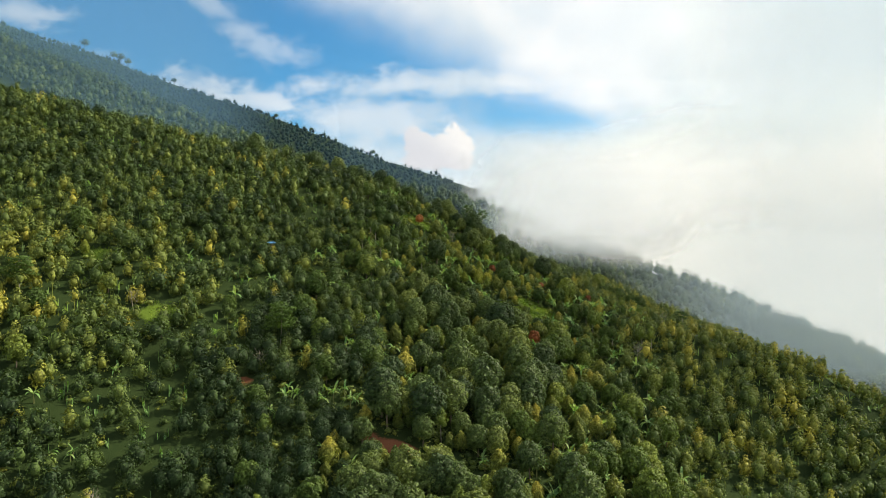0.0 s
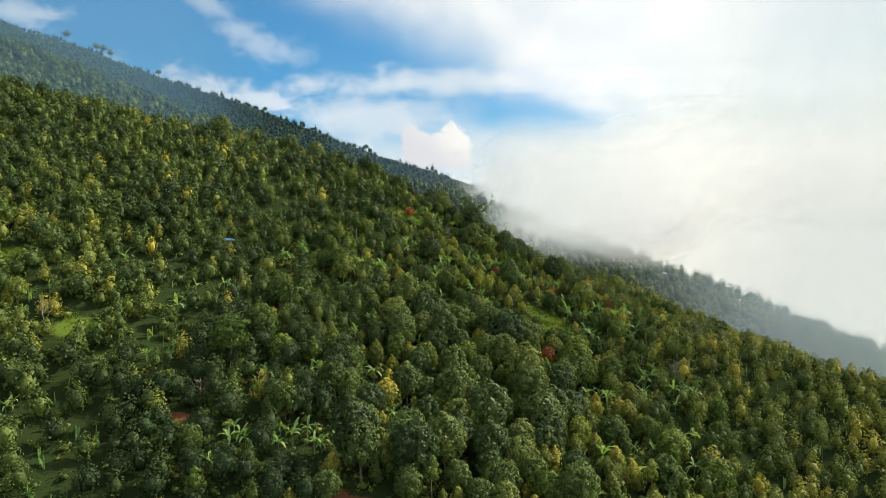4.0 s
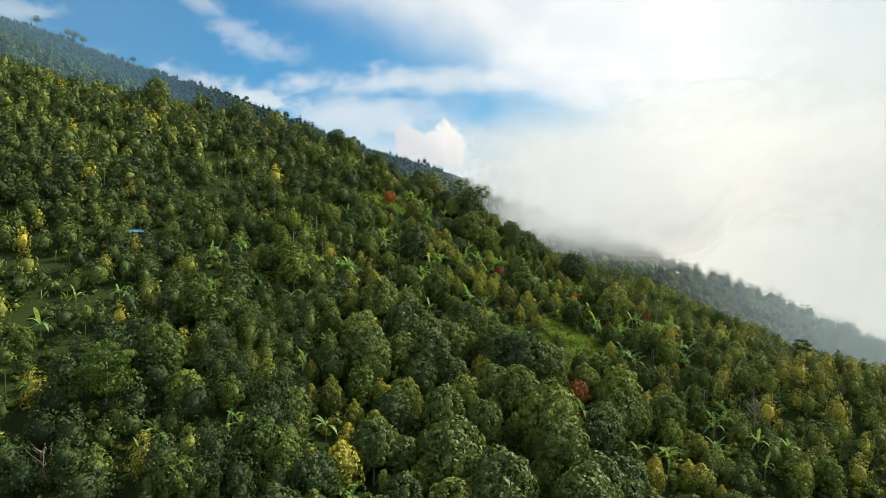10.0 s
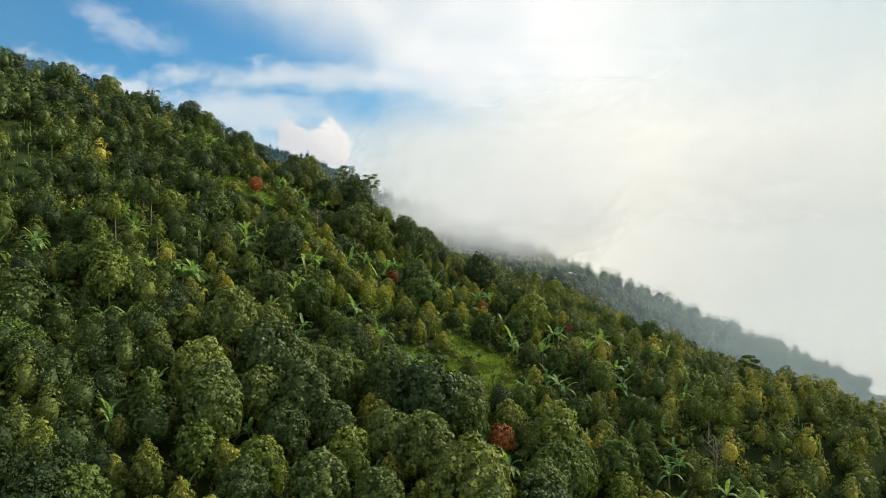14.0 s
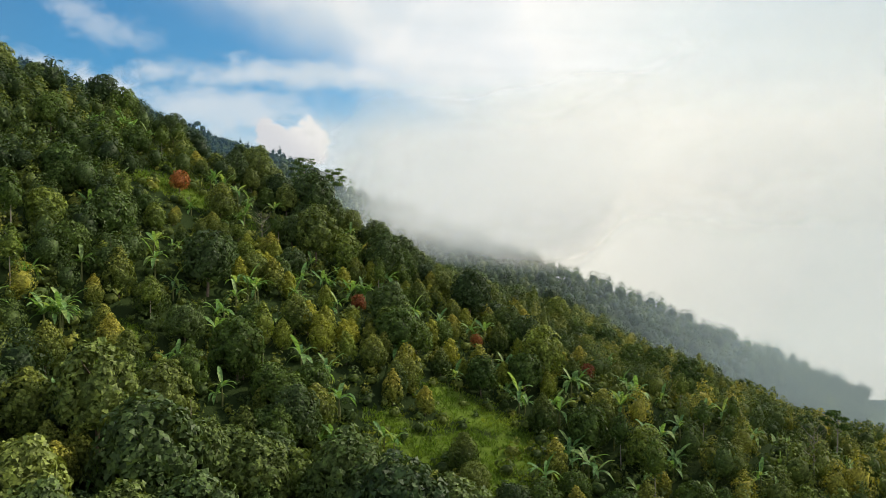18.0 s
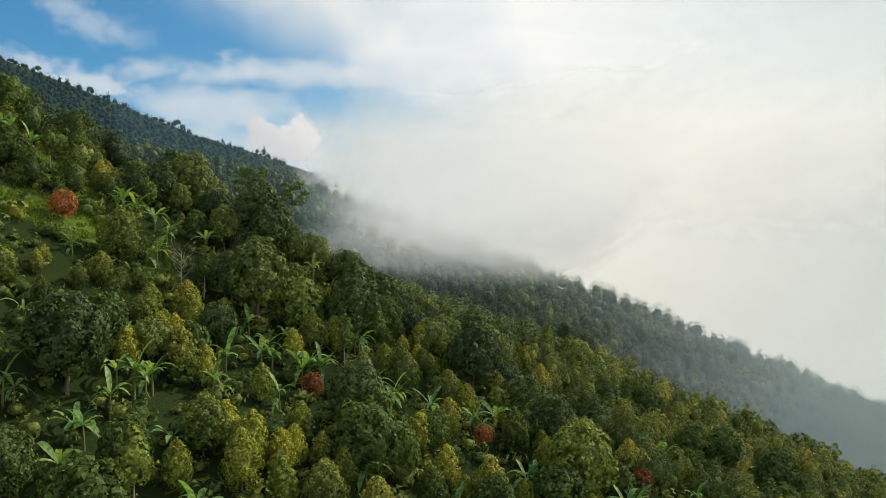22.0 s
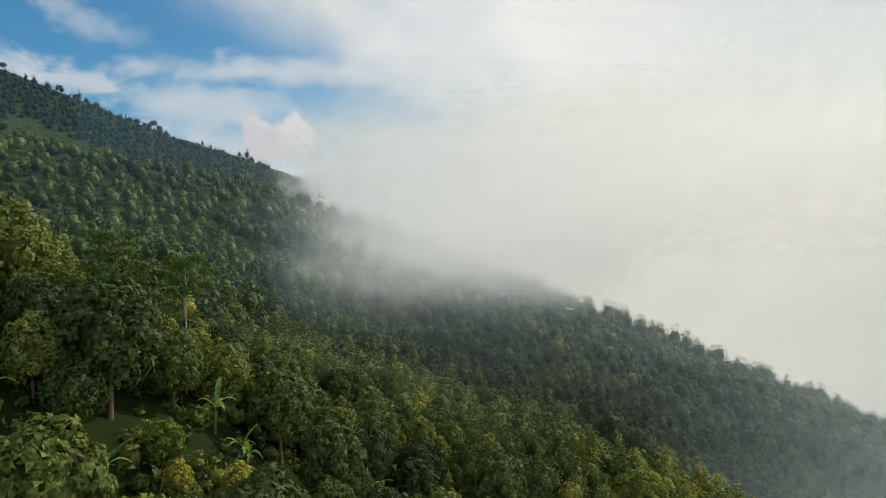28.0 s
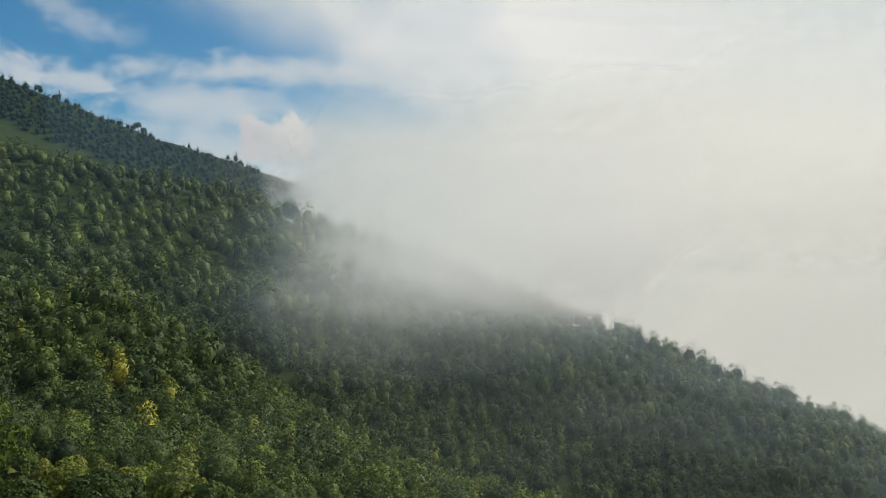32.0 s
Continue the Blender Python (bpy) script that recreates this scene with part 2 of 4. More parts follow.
def eased(x, xs, values, reach=14.0):
    """A smooth line through a few places."""
    return sum(np.interp(x + o * reach, xs, values) for o in (-1.0, -0.5, 0.0, 0.5, 1.0)) / 5


def step(a, b, x):
    t = np.clip((x - a) / (b - a), 0, 1)
    return t * t * (3 - 2 * t)


def blend_max(a, b, k):
    h = np.clip(0.5 + (a - b) / (2 * k), 0, 1)
    return b + (a - b) * h + k * h * (1 - h)


NEAR_X = (-1500, -270, -125, -73, -36, 14, 40, 47, 55, 80, 100, 150, 180, 300, 700)
NEAR_Y = (470, 440, 418, 412, 414, 420, 409, 397, 384, 350, 331, 312, 292, 260, 240)
NEAR_Z = (560, 244, 207, 195, 185, 159.5, 144.5, 137.5, 132, 120, 114.5, 101, 87, 38, -110)
FALL_X = (-140, -60, -10, 15, 40, 80, 100, 120)
FALL = (0.54, 0.56, 0.46, 0.40, 0.33, 0.42, 0.53, 0.55)
MID_X = (-1500, -700, -400, -143, 15, 200, 367, 494, 700)
MID_Y = (1000, 930, 905, 900, 890, 870, 848, 844, 840)
MID_Z = (820, 468, 346, 243, 209, 141, 77, 24, -55)
FAR_X = (-2500, -1500, -889, -716, -496, -330, -125, 12, 117, 600, 1200)
FAR_Y = (1700, 1600, 1500, 1450, 1330, 1305, 1285, 1285, 1285, 1300, 1300)
FAR_Z = (1250, 900, 604, 548, 451, 397, 314, 271, 236, -60, -135)


def height(x, y):
    """The ground's height: a near spur, a spur behind a shallow gully, and the far dark ridge."""
    x, y = np.asarray(x, float), np.asarray(y, float)
    ya, za = eased(x, NEAR_X, NEAR_Y), eased(x, NEAR_X, NEAR_Z)
    d = ya - y
    f = np.maximum(d, 0)
    front = za - eased(x, FALL_X, FALL) * f * f / (f + 16)
    gully = 165 - np.where(x > 0, 0.45, 0.18) * x - 25 * np.exp(-(((y - 600) / 75) ** 2)) - 0.35 * np.maximum(y - 720, 0)
    gully = gully + 6 * step(60, 110, x) * step(270, 190, x) * np.exp(-(((y - 465 + 0.3 * (x - 125)) / 45) ** 2))
    gully = gully - 20 * step(50, -10, x) * np.exp(-(((y - 485) / 45) ** 2))
    gully = gully + 17 * step(70, 0, x) * step(-420, -150, x) * np.exp(-(((y - 555) / 42) ** 2))
    back = za + (gully - za) * step(0, 95, -d)
    near = np.where(d > 0, front, back)
    ym, zm = eased(x, MID_X, MID_Y, 25), eased(x, MID_X, MID_Z, 25)
    e = ym - y
    mid = zm - np.where(e > 0, 0.37, 0.5) * (np.sqrt(e * e + 144) - 12)
    yf, zf = eased(x, FAR_X, FAR_Y, 40), eased(x, FAR_X, FAR_Z, 40)
    g = yf - y
    far = zf - np.where(g > 0, 0.5, 0.4) * (np.sqrt(g * g + 225) - 15)
    z = blend_max(blend_max(near, mid, 9.0), far, 12.0)
    z = z + 1.0 * np.sin(x * 0.11 + 0.6 * np.sin(y * 0.07)) * np.cos(y * 0.09 + 1.0) + 1.2 * np.sin(x * 0.031 + 2.0) * np.sin(y * 0.036)
    return blend_max(z, -130 + 0 * x, 25.0)


# grassy clearings and bare earth: x, y, half length, half width, turn in degrees
CLEARINGS = ((41, 324, 11, 6, 15), (29, 320, 6, 4.5, 10), (50, 331, 6, 3.5, 10), (27, 326, 4, 3, 0), (-13, 332, 3.5, 2.5, 0), (-13, 382, 14, 5, 12), (-14, 394, 6, 3, 10), (-21, 402, 4, 3, 0), (-7, 325, 4, 3, 0), (42, 336, 9, 5, 10), (42, 315, 7, 4, 10), (2, 214, 6, 3.5, 0), (-14, 236, 8, 3, -15), (10, 207, 9, 4, 0), (-103, 263, 9, 5, 10), (-185, 378, 15, 4, 20), (-136, 289, 10, 4, 0), (39, 340, 5, 4, 0))
# low young growth, over which the strips of grass can be seen
YOUNG = ((-8, 367, 13, 11, 0), (38, 308, 16, 8, 5))
EARTH = ((-14, 219, 9, 3.4, -8), (-22, 221, 4, 2.4, 10), (-66, 240, 4, 2.4, 0))


def inside(x, y, spots, grow=1.0):
    x, y = np.asarray(x, float), np.asarray(y, float)
    best = np.full(x.shape, -9.0)
    for cx, cy, a, b, turn in spots:
        c, s = math.cos(radians(turn)), math.sin(radians(turn))
        u, v = (c * (x - cx) + s * (y - cy)) / (a * grow), (-s * (x - cx) + c * (y - cy)) / (b * grow)
        best = np.maximum(best, 1 - np.sqrt(u * u + v * v))
    return best


def link_mesh(name, verts, faces, mat, parent=None, smooth=False, label="", tone=None):
    """A mesh from arrays: faces all have the same number of corners, or come as a list of such arrays."""
    groups = [np.asarray(f) for f in (faces if isinstance(faces, list) else [faces]) if len(f)]
    me = bpy.data.meshes.new(name)
    verts = np.asarray(verts, np.float32)
    me.vertices.add(len(verts))
    me.vertices.foreach_set("co", verts.ravel())
    corners = np.concatenate([g.ravel() for g in groups]).astype(np.int32)
    sizes = np.concatenate([np.full(len(g), g.shape[1]) for g in groups])
    me.loops.add(len(corners))
    me.loops.foreach_set("vertex_index", corners)
    me.polygons.add(len(sizes))
    me.polygons.foreach_set("loop_start", np.r_[0, np.cumsum(sizes)[:-1]].astype(np.int32))
    if smooth:
        me.polygons.foreach_set("use_smooth", np.ones(len(sizes), bool))
    if tone is not None:
        me.attributes.new("tone", "FLOAT", "POINT").data.foreach_set("value", np.asarray(tone, np.float32))
    me.update()
    me.validate()
    me.materials.append(mat)
    ob = new(name, me)
    ob.parent = parent
    return tagged(ob, label) if label else ob


def make_ground():
    m, n = material("hillside_ground")
    place = n.add("ShaderNodeNewGeometry").outputs["Position"]
    open_ = n.add("ShaderNodeAttribute", attribute_name="open_grass").outputs["Fac"]
    soil = n.add("ShaderNodeAttribute", attribute_name="bare_earth").outputs["Fac"]
    a, b = n.noise(place, 0.25, 6.0, 0.65), n.noise(place, 2.2, 5.0, 0.7)
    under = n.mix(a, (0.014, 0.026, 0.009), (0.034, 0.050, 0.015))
    grass = n.mix(b, (0.06, 0.11, 0.014), (0.15, 0.20, 0.03))
    earth = n.mix(b, (0.12, 0.045, 0.022), (0.26, 0.11, 0.055))
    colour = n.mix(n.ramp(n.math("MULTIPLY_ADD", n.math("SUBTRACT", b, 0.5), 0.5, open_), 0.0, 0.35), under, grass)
    colour = n.mix(n.ramp(n.math("MULTIPLY_ADD", n.math("SUBTRACT", b, 0.5), 0.5, soil), 0.0, 0.35), colour, earth)
    skin = n.add("ShaderNodeBsdfPrincipled")
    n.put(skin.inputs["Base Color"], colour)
    skin.inputs["Roughness"].default_value = 0.95
    skin.inputs["Specular IOR Level"].default_value = 0.04
    relief = n.add("ShaderNodeBump")
    relief.inputs["Strength"].default_value, relief.inputs["Distance"].default_value = 0.7, 0.3
    n.put(relief.inputs["Height"], b)
    n.put(skin.inputs["Normal"], relief.outputs[0])
    n.put(n.add("ShaderNodeOutputMaterial").inputs[0], skin.outputs[0])
    xs = np.r_[np.linspace(-4500, -700, 24)[:-1], np.linspace(-700, -180, 45)[:-1], np.linspace(-180, 200, 128)[:-1], np.linspace(200, 700, 45)[:-1], np.linspace(700, 4500, 18)]
    ys = np.r_[np.linspace(-1500, 100, 22)[:-1], np.linspace(100, 520, 141)[:-1], np.linspace(520, 1000, 70)[:-1], np.linspace(1000, 1500, 36)[:-1], np.linspace(1500, 4800, 16)]
    gx, gy = np.meshgrid(xs, ys)
    gz = height(gx, gy)
    w, h = len(xs), len(ys)
    i = (np.arange(h - 1)[:, None] * w + np.arange(w - 1)).ravel()
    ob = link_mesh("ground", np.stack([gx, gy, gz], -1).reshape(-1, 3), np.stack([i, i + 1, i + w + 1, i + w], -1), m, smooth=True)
    for key, spots in (("open_grass", CLEARINGS), ("bare_earth", EARTH)):
        ob.data.attributes.new(key, "FLOAT", "POINT").data.foreach_set("value", inside(gx.ravel(), gy.ravel(), spots).astype(np.float32))
    tagged(ob, "steep green mountainside with undergrowth and small clearings", "ground", kind="structure")


make_ground()

# ---- mist lying between the spurs ----


def make_mist():
    m, n = material("mist")
    place = n.add("ShaderNodeNewGeometry").outputs["Position"]
    parts = n.add("ShaderNodeSeparateXYZ")
    n.put(parts.inputs[0], place)
    x, y, z = parts.outputs
    flat = n.vmath("MULTIPLY", place, (1.0, 0.5, 1.4))
    big = n.math("SUBTRACT", n.noise(flat, 0.008, 3.0, 0.5, 0.2), 0.5)
    small = n.math("SUBTRACT", n.noise(flat, 0.03, 3.0, 0.55, 0.1), 0.5)
    rough = n.math("MULTIPLY_ADD", small, 50.0, n.math("MULTIPLY", big, 110.0))
    behind = n.ramp(y, 890, 930)
    # the bank: from a slanting western edge, over the crest of the spur, up to a ragged top
    side = n.ramp(n.math("ADD", x, rough), 0, 120)
    base = n.ramp(n.math("SUBTRACT", n.math("MULTIPLY_ADD", rough, 0.32, n.math("ADD", z, n.ramp(y, 660, 760, 0.0, 14.0))), n.ramp(n.math("MULTIPLY_ADD", n.math("SUBTRACT", y, 700.0), -0.42, x), 200, 256, 0.0, 30.0)), 128, 186)
    floor_ = n.math("MAXIMUM", base, behind)
    roof = n.math("MULTIPLY_ADD", n.math("SUBTRACT", y, 700), 0.22, n.ramp(x, 160, 420, 218, 300))
    top = n.ramp(n.math("SUBTRACT", n.math("MULTIPLY_ADD", rough, 0.35, z), roof), 85, -60)
    cloud = n.math("MULTIPLY", n.math("MULTIPLY", side, floor_), top)
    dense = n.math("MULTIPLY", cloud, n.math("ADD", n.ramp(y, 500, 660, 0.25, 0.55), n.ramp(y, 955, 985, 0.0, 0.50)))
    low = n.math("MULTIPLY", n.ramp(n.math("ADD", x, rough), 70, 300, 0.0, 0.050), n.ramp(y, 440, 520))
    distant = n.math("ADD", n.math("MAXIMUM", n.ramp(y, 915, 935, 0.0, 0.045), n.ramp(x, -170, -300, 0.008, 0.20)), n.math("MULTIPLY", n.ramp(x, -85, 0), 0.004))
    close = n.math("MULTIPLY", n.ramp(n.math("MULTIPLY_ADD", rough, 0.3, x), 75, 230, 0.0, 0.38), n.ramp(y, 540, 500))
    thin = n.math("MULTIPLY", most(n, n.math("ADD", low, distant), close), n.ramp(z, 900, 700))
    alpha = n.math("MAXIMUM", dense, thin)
    # the sheet on the far slope ends where the leaning banks take over
    sheet = n.math("MULTIPLY", n.math("MULTIPLY", n.ramp(y, 930, 938), n.ramp(y, 958, 950)), n.ramp(x, 0, 150))
    alpha = n.math("MULTIPLY", alpha, n.math("SUBTRACT", 1.0, sheet))
    speck = n.add("ShaderNodeTexWhiteNoise")
    n.put(speck.inputs["Vector"], place)
    alpha = n.math("MULTIPLY", alpha, n.math("MULTIPLY_ADD", speck.outputs["Value"], 0.3, 0.85))
    # haze blue and the brighter sunward side are painted into the mist's hue
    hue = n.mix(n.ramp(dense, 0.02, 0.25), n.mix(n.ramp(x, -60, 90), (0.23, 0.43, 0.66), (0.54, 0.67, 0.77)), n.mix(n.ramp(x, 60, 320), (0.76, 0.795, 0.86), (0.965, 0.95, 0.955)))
    one, two, see = (n.add("ShaderNodeBsdf" + k) for k in ("Diffuse", "Translucent", "Transparent"))
    half, whole = n.add("ShaderNodeMixShader"), n.add("ShaderNodeMixShader")
    n.put(one.inputs["Color"], hue)
    n.put(two.inputs["Color"], hue)
    half.inputs[0].default_value = 0.5
    n.put(half.inputs[1], one.outputs[0])
    n.put(half.inputs[2], two.outputs[0])
    n.put(whole.inputs[0], alpha)
    n.put(whole.inputs[1], see.outputs[0])
    n.put(whole.inputs[2], half.outputs[0])
    n.put(n.add("ShaderNodeOutputMaterial").inputs[0], whole.outputs[0])
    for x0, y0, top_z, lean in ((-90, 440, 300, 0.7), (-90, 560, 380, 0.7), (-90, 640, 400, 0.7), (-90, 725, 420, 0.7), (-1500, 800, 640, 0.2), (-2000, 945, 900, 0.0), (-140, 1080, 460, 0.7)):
        # most layers are tilted to face the sun, which makes the mist brighter
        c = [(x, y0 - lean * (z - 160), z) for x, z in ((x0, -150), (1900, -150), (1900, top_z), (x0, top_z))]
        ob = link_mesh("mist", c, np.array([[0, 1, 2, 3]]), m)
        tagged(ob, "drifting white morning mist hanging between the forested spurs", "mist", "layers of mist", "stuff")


make_mist()

# ---- plants ----
GOLDEN = (1 + 5 ** 0.5) / 2
_ico_v = np.array([(-1, GOLDEN, 0), (1, GOLDEN, 0), (-1, -GOLDEN, 0), (1, -GOLDEN, 0), (0, -1, GOLDEN), (0, 1, GOLDEN), (0, -1, -GOLDEN), (0, 1, -GOLDEN), (GOLDEN, 0, -1), (GOLDEN, 0, 1), (-GOLDEN, 0, -1), (-GOLDEN, 0, 1)]) / math.sqrt(1 + GOLDEN**2)
_ico_f = np.array([(0, 11, 5), (0, 5, 1), (0, 1, 7), (0, 7, 10), (0, 10, 11), (1, 5, 9), (5, 11, 4), (11, 10, 2), (10, 7, 6), (7, 1, 8), (3, 9, 4), (3, 4, 2), (3, 2, 6), (3, 6, 8), (3, 8, 9), (4, 9, 5), (2, 4, 11), (6, 2, 10), (8, 6, 7), (9, 8, 1)])


def leaves_on(rng, lobes, count, size, outward=1.7, slim=0.75):
    """Pointed leaves over the outside of a set of lobes (x, y, z, radius, height): vertices in threes."""
    heart, lobes = np.asarray(lobes[0], float), np.asarray(lobes[1:], float)
    pick = rng.choice(len(lobes), count, p=lobes[:, 3] ** 2 / (lobes[:, 3] ** 2).sum())
    away = lobes[pick][:, :3] - heart[:3]
    away /= np.linalg.norm(away, axis=1)[:, None] + 1e-6
    way = rng.normal(size=(count, 3)) + away * 1.1
    way[:, 2] += 0.3
    way /= np.linalg.norm(way, axis=1)[:, None]
    c = lobes[pick]
    at = c[:, :3] + way * np.stack([c[:, 3], c[:, 3], c[:, 4]], -1) * rng.uniform(0.92, 1.13, (count, 1))
    face = way * outward + away * 0.4 + rng.normal(size=(count, 3)) * 0.55
    face /= np.linalg.norm(face, axis=1)[:, None]
    along = np.cross(face, rng.normal(size=(count, 3)))
    along /= np.linalg.norm(along, axis=1)[:, None]
    along[:, 2] -= 0.25
    side = np.cross(face, along)
    length = size * rng.uniform(0.6, 1.4, (count, 1))
    v = np.stack([at - along * length * 0.4 + side * length * slim * 0.6, at + along * length * 0.7, at - along * length * 0.4 - side * length * slim * 0.6], 1)
    return v.reshape(-1, 3)


def finer_ball():
    """A ball of 80 faces, from the one of 20."""
    verts, faces, mids = [tuple(p) for p in _ico_v], [], {}

    def mid(a, b):
        key = (min(a, b), max(a, b))
        if key not in mids:
            p = (np.array(verts[a]) + np.array(verts[b])) / 2
            verts.append(tuple(p / np.linalg.norm(p)))
            mids[key] = len(verts) - 1
        return mids[key]

    for a, b, c in _ico_f.tolist():
        d, e, f = mid(a, b), mid(b, c), mid(c, a)
        faces += [(a, d, f), (d, b, e), (f, e, c), (d, e, f)]
    return np.array(verts), np.array(faces)


_ball_v, _ball_f = finer_ball()


def core(rng, lobe, fine, shrink=0.84):
    """The dense uneven heart of a crown, which closes it to the light behind."""
    x, y, z, r, h = lobe
    v, f = (_ball_v, _ball_f) if fine else (_ico_v, _ico_f)
    return v * rng.uniform(0.78, 1.08, (len(v), 1)) * shrink * (r, r, h) + (x, y, z), f


def crown_mesh(rng, lobes, count, size, slim=0.75, fine=True, inner=0.30):
    """A crown: its dark heart (the first lobe), broad leaves deep inside, and small leaves all over the outside."""
    lobes = np.asarray(lobes, float)
    deep = lobes.copy()
    deep[1:, :3] = lobes[0, :3] + (lobes[1:, :3] - lobes[0, :3]) * 0.84
    deep[1:, 3:] *= 0.80
    lv = np.concatenate([leaves_on(rng, deep, max(int(count * inner), 8), size * 1.15, 2.2, slim), leaves_on(rng, lobes, count, size, slim=slim)])
    return joined([core(rng, lobes[0], fine, 0.80 if fine else 0.88), (lv, np.arange(len(lv)).reshape(-1, 3))])


def tube(path, radii, sides=6):
    """A tapered tube along a path."""
    path = np.asarray(path, float)
    vs = []
    for i, (p, r) in enumerate(zip(path, radii)):
        d = path[min(i + 1, len(path) - 1)] - path[max(i - 1, 0)]
        d = d / (np.linalg.norm(d) + 1e-9)
        a = np.cross(d, (0.3, 1, 0.1))
        a /= np.linalg.norm(a)
        b = np.cross(d, a)
        for k in range(sides):
            t = 2 * math.pi * k / sides
            vs.append(p + r * (math.cos(t) * a + math.sin(t) * b))
    f = [(i * sides + k, i * sides + (k + 1) % sides, (i + 1) * sides + (k + 1) % sides, (i + 1) * sides + k) for i in range(len(path) - 1) for k in range(sides)]
    return np.array(vs), np.array(f)


def joined(pieces):
    vs, fs, n = [], [], 0
    for v, f in pieces:
        vs.append(v)
        fs.append(f + n)
        n += len(v)
    return np.concatenate(vs), np.concatenate(fs)


def trunk_mesh(rng, tall, thick, limbs, spread, low=0.35, lean=0.15):
    """A tapered, slightly crooked trunk with limbs that reach into the crown."""
    ts = np.linspace(-0.08, 1, 6)
    bend = rng.normal(0, lean, 2)
    path = np.stack([bend[0] * np.sin(ts * 2.2), bend[1] * np.sin(ts * 1.9), ts * tall], -1)
    pieces = [tube(path, thick * (1 - 0.8 * np.clip(ts, 0, 1)), 6)]
    for k in range(limbs):
        t = low + (0.95 - low) * (k + rng.uniform(0, 0.8)) / limbs
        a = k * 2.4 + rng.uniform(-0.4, 0.4)
        p = np.array([bend[0] * math.sin(t * 2.2), bend[1] * math.sin(t * 1.9), t * tall])
        reach = spread * rng.uniform(0.6, 1.0)
        q = p + np.array([math.cos(a), math.sin(a), 0.7]) * reach * 0.55
        e = p + np.array([math.cos(a) * 1.1, math.sin(a) * 1.1, 1.1]) * reach
        pieces.append(tube([p, q, e], [thick * 0.4, thick * 0.26, thick * 0.08], 4))
    return joined(pieces)


def cone_lobes(rng, tall, wide, bottom, count):
    """Lobes of a dense pointed-oval crown, wound up a spiral."""
    deep = tall - bottom
    out = [(0, 0, bottom + deep * 0.44, wide * 0.40, deep * 0.44)]
    for k in range(count):
        t = (k + 0.5) / count
        r = wide * 0.5 * min(1.0, 0.55 + 1.8 * t) * (1 - t ** 2.6) ** 0.62 * rng.uniform(0.86, 1.12)
        a = k * 2.4 + rng.uniform(-0.3, 0.3)
        s = wide * rng.uniform(0.42, 0.60) / math.sqrt(count)**0.66
        out.append((max(r - s * 0.6, 0) * math.cos(a), max(r - s * 0.6, 0) * math.sin(a), bottom + deep * (0.06 + 0.9 * t), s, s * rng.uniform(0.9, 1.4)))
    return out


def round_lobes(rng, tall, wide, bottom, count):
    """Lobes of a broad domed crown."""
    deep = tall - bottom
    out = [(0, 0, bottom + deep * 0.46, wide * 0.41, deep * 0.42)]
    for k in range(count):
        t = (k + 0.5) / count
        el = math.asin(1 - 1.6 * t)
        a = k * 2.4 + rng.uniform(-0.35, 0.35)
        s = wide * rng.uniform(0.42, 0.62) / math.sqrt(count)**0.66
        far = (wide * 0.5 - s * 0.8) * rng.uniform(0.9, 1.1)
        out.append((math.cos(el) * math.cos(a) * far, math.cos(el) * math.sin(a) * far, bottom + deep * (0.46 + 0.44 * math.sin(el) * rng.uniform(0.9, 1.12)), s, s * rng.uniform(0.75, 1.1)))
    return out


def flat_lobes(rng, tall, wide, bottom, count):
    """Thin level tiers of an open feathery crown."""
    out = [(0.1, 0, bottom + (tall - bottom) * 0.7, wide * 0.10, wide * 0.03)]
    for k in range(count):
        t = (k + 0.5) / count
        a = k * 2.4 + rng.uniform(-0.3, 0.3)
        r = wide * 0.5 * (1 - 0.4 * t) * rng.uniform(0.25, 0.85)
        s = wide * rng.uniform(0.13, 0.2)
        out.append((r * math.cos(a), r * math.sin(a), bottom + (tall - bottom) * t, s, s * 0.28))
    return out


def make_tree(rng, name, crown, trunk, leaf_mat, bark, label, group, count, size, slim=0.75):
    root = tagged(new(name), label, "tree", group)
    root.empty_display_size = 0.5
    tv, tf = trunk
    link_mesh("trunk", tv, tf, bark, root, smooth=True)
    cv, cf = crown_mesh(rng, crown, count, size, slim)
    link_mesh("crown", cv, cf, leaf_mat, root, smooth=True)
    return root


rng = np.random.default_rng(7)
KINDS = {"clove": [], "dark": [], "fresh": [], "slender": []}
for k in range(6):
    tall, wide = rng.uniform(5.6, 7.4), rng.uniform(3.7, 4.7)
    KINDS["clove"].append(make_tree(rng, "clove_tree", cone_lobes(rng, tall, wide, 0.6, 46), trunk_mesh(rng, tall * 0.8, 0.13, 5, 0.8), mat_clove, mat_bark, "dense pointed clove tree with olive and yellow-green leaves", "clove trees on the slope", 1650, 0.265))
for k in range(5):
    tall, wide = rng.uniform(7.0, 8.4), rng.uniform(5.0, 6.2)
    KINDS["dark"].append(make_tree(rng, "fruit_tree", round_lobes(rng, tall, wide, 1.4, 54), trunk_mesh(rng, tall * 0.75, 0.2, 6, 1.4), mat_dark, mat_bark, "broad round fruit tree with dark glossy green leaves", "dark fruit trees on the slope", 2300, 0.31))
for k in range(5):
    tall, wide = rng.uniform(5.2, 6.8), rng.uniform(3.8, 4.8)
    KINDS["fresh"].append(make_tree(rng, "leafy_tree", round_lobes(rng, tall, wide, 0.8, 40), trunk_mesh(rng, tall * 0.75, 0.12, 6, 1.1), mat_fresh, mat_bark, "loose leafy tree with fresh green foliage", "leafy green trees on the slope", 1500, 0.29))
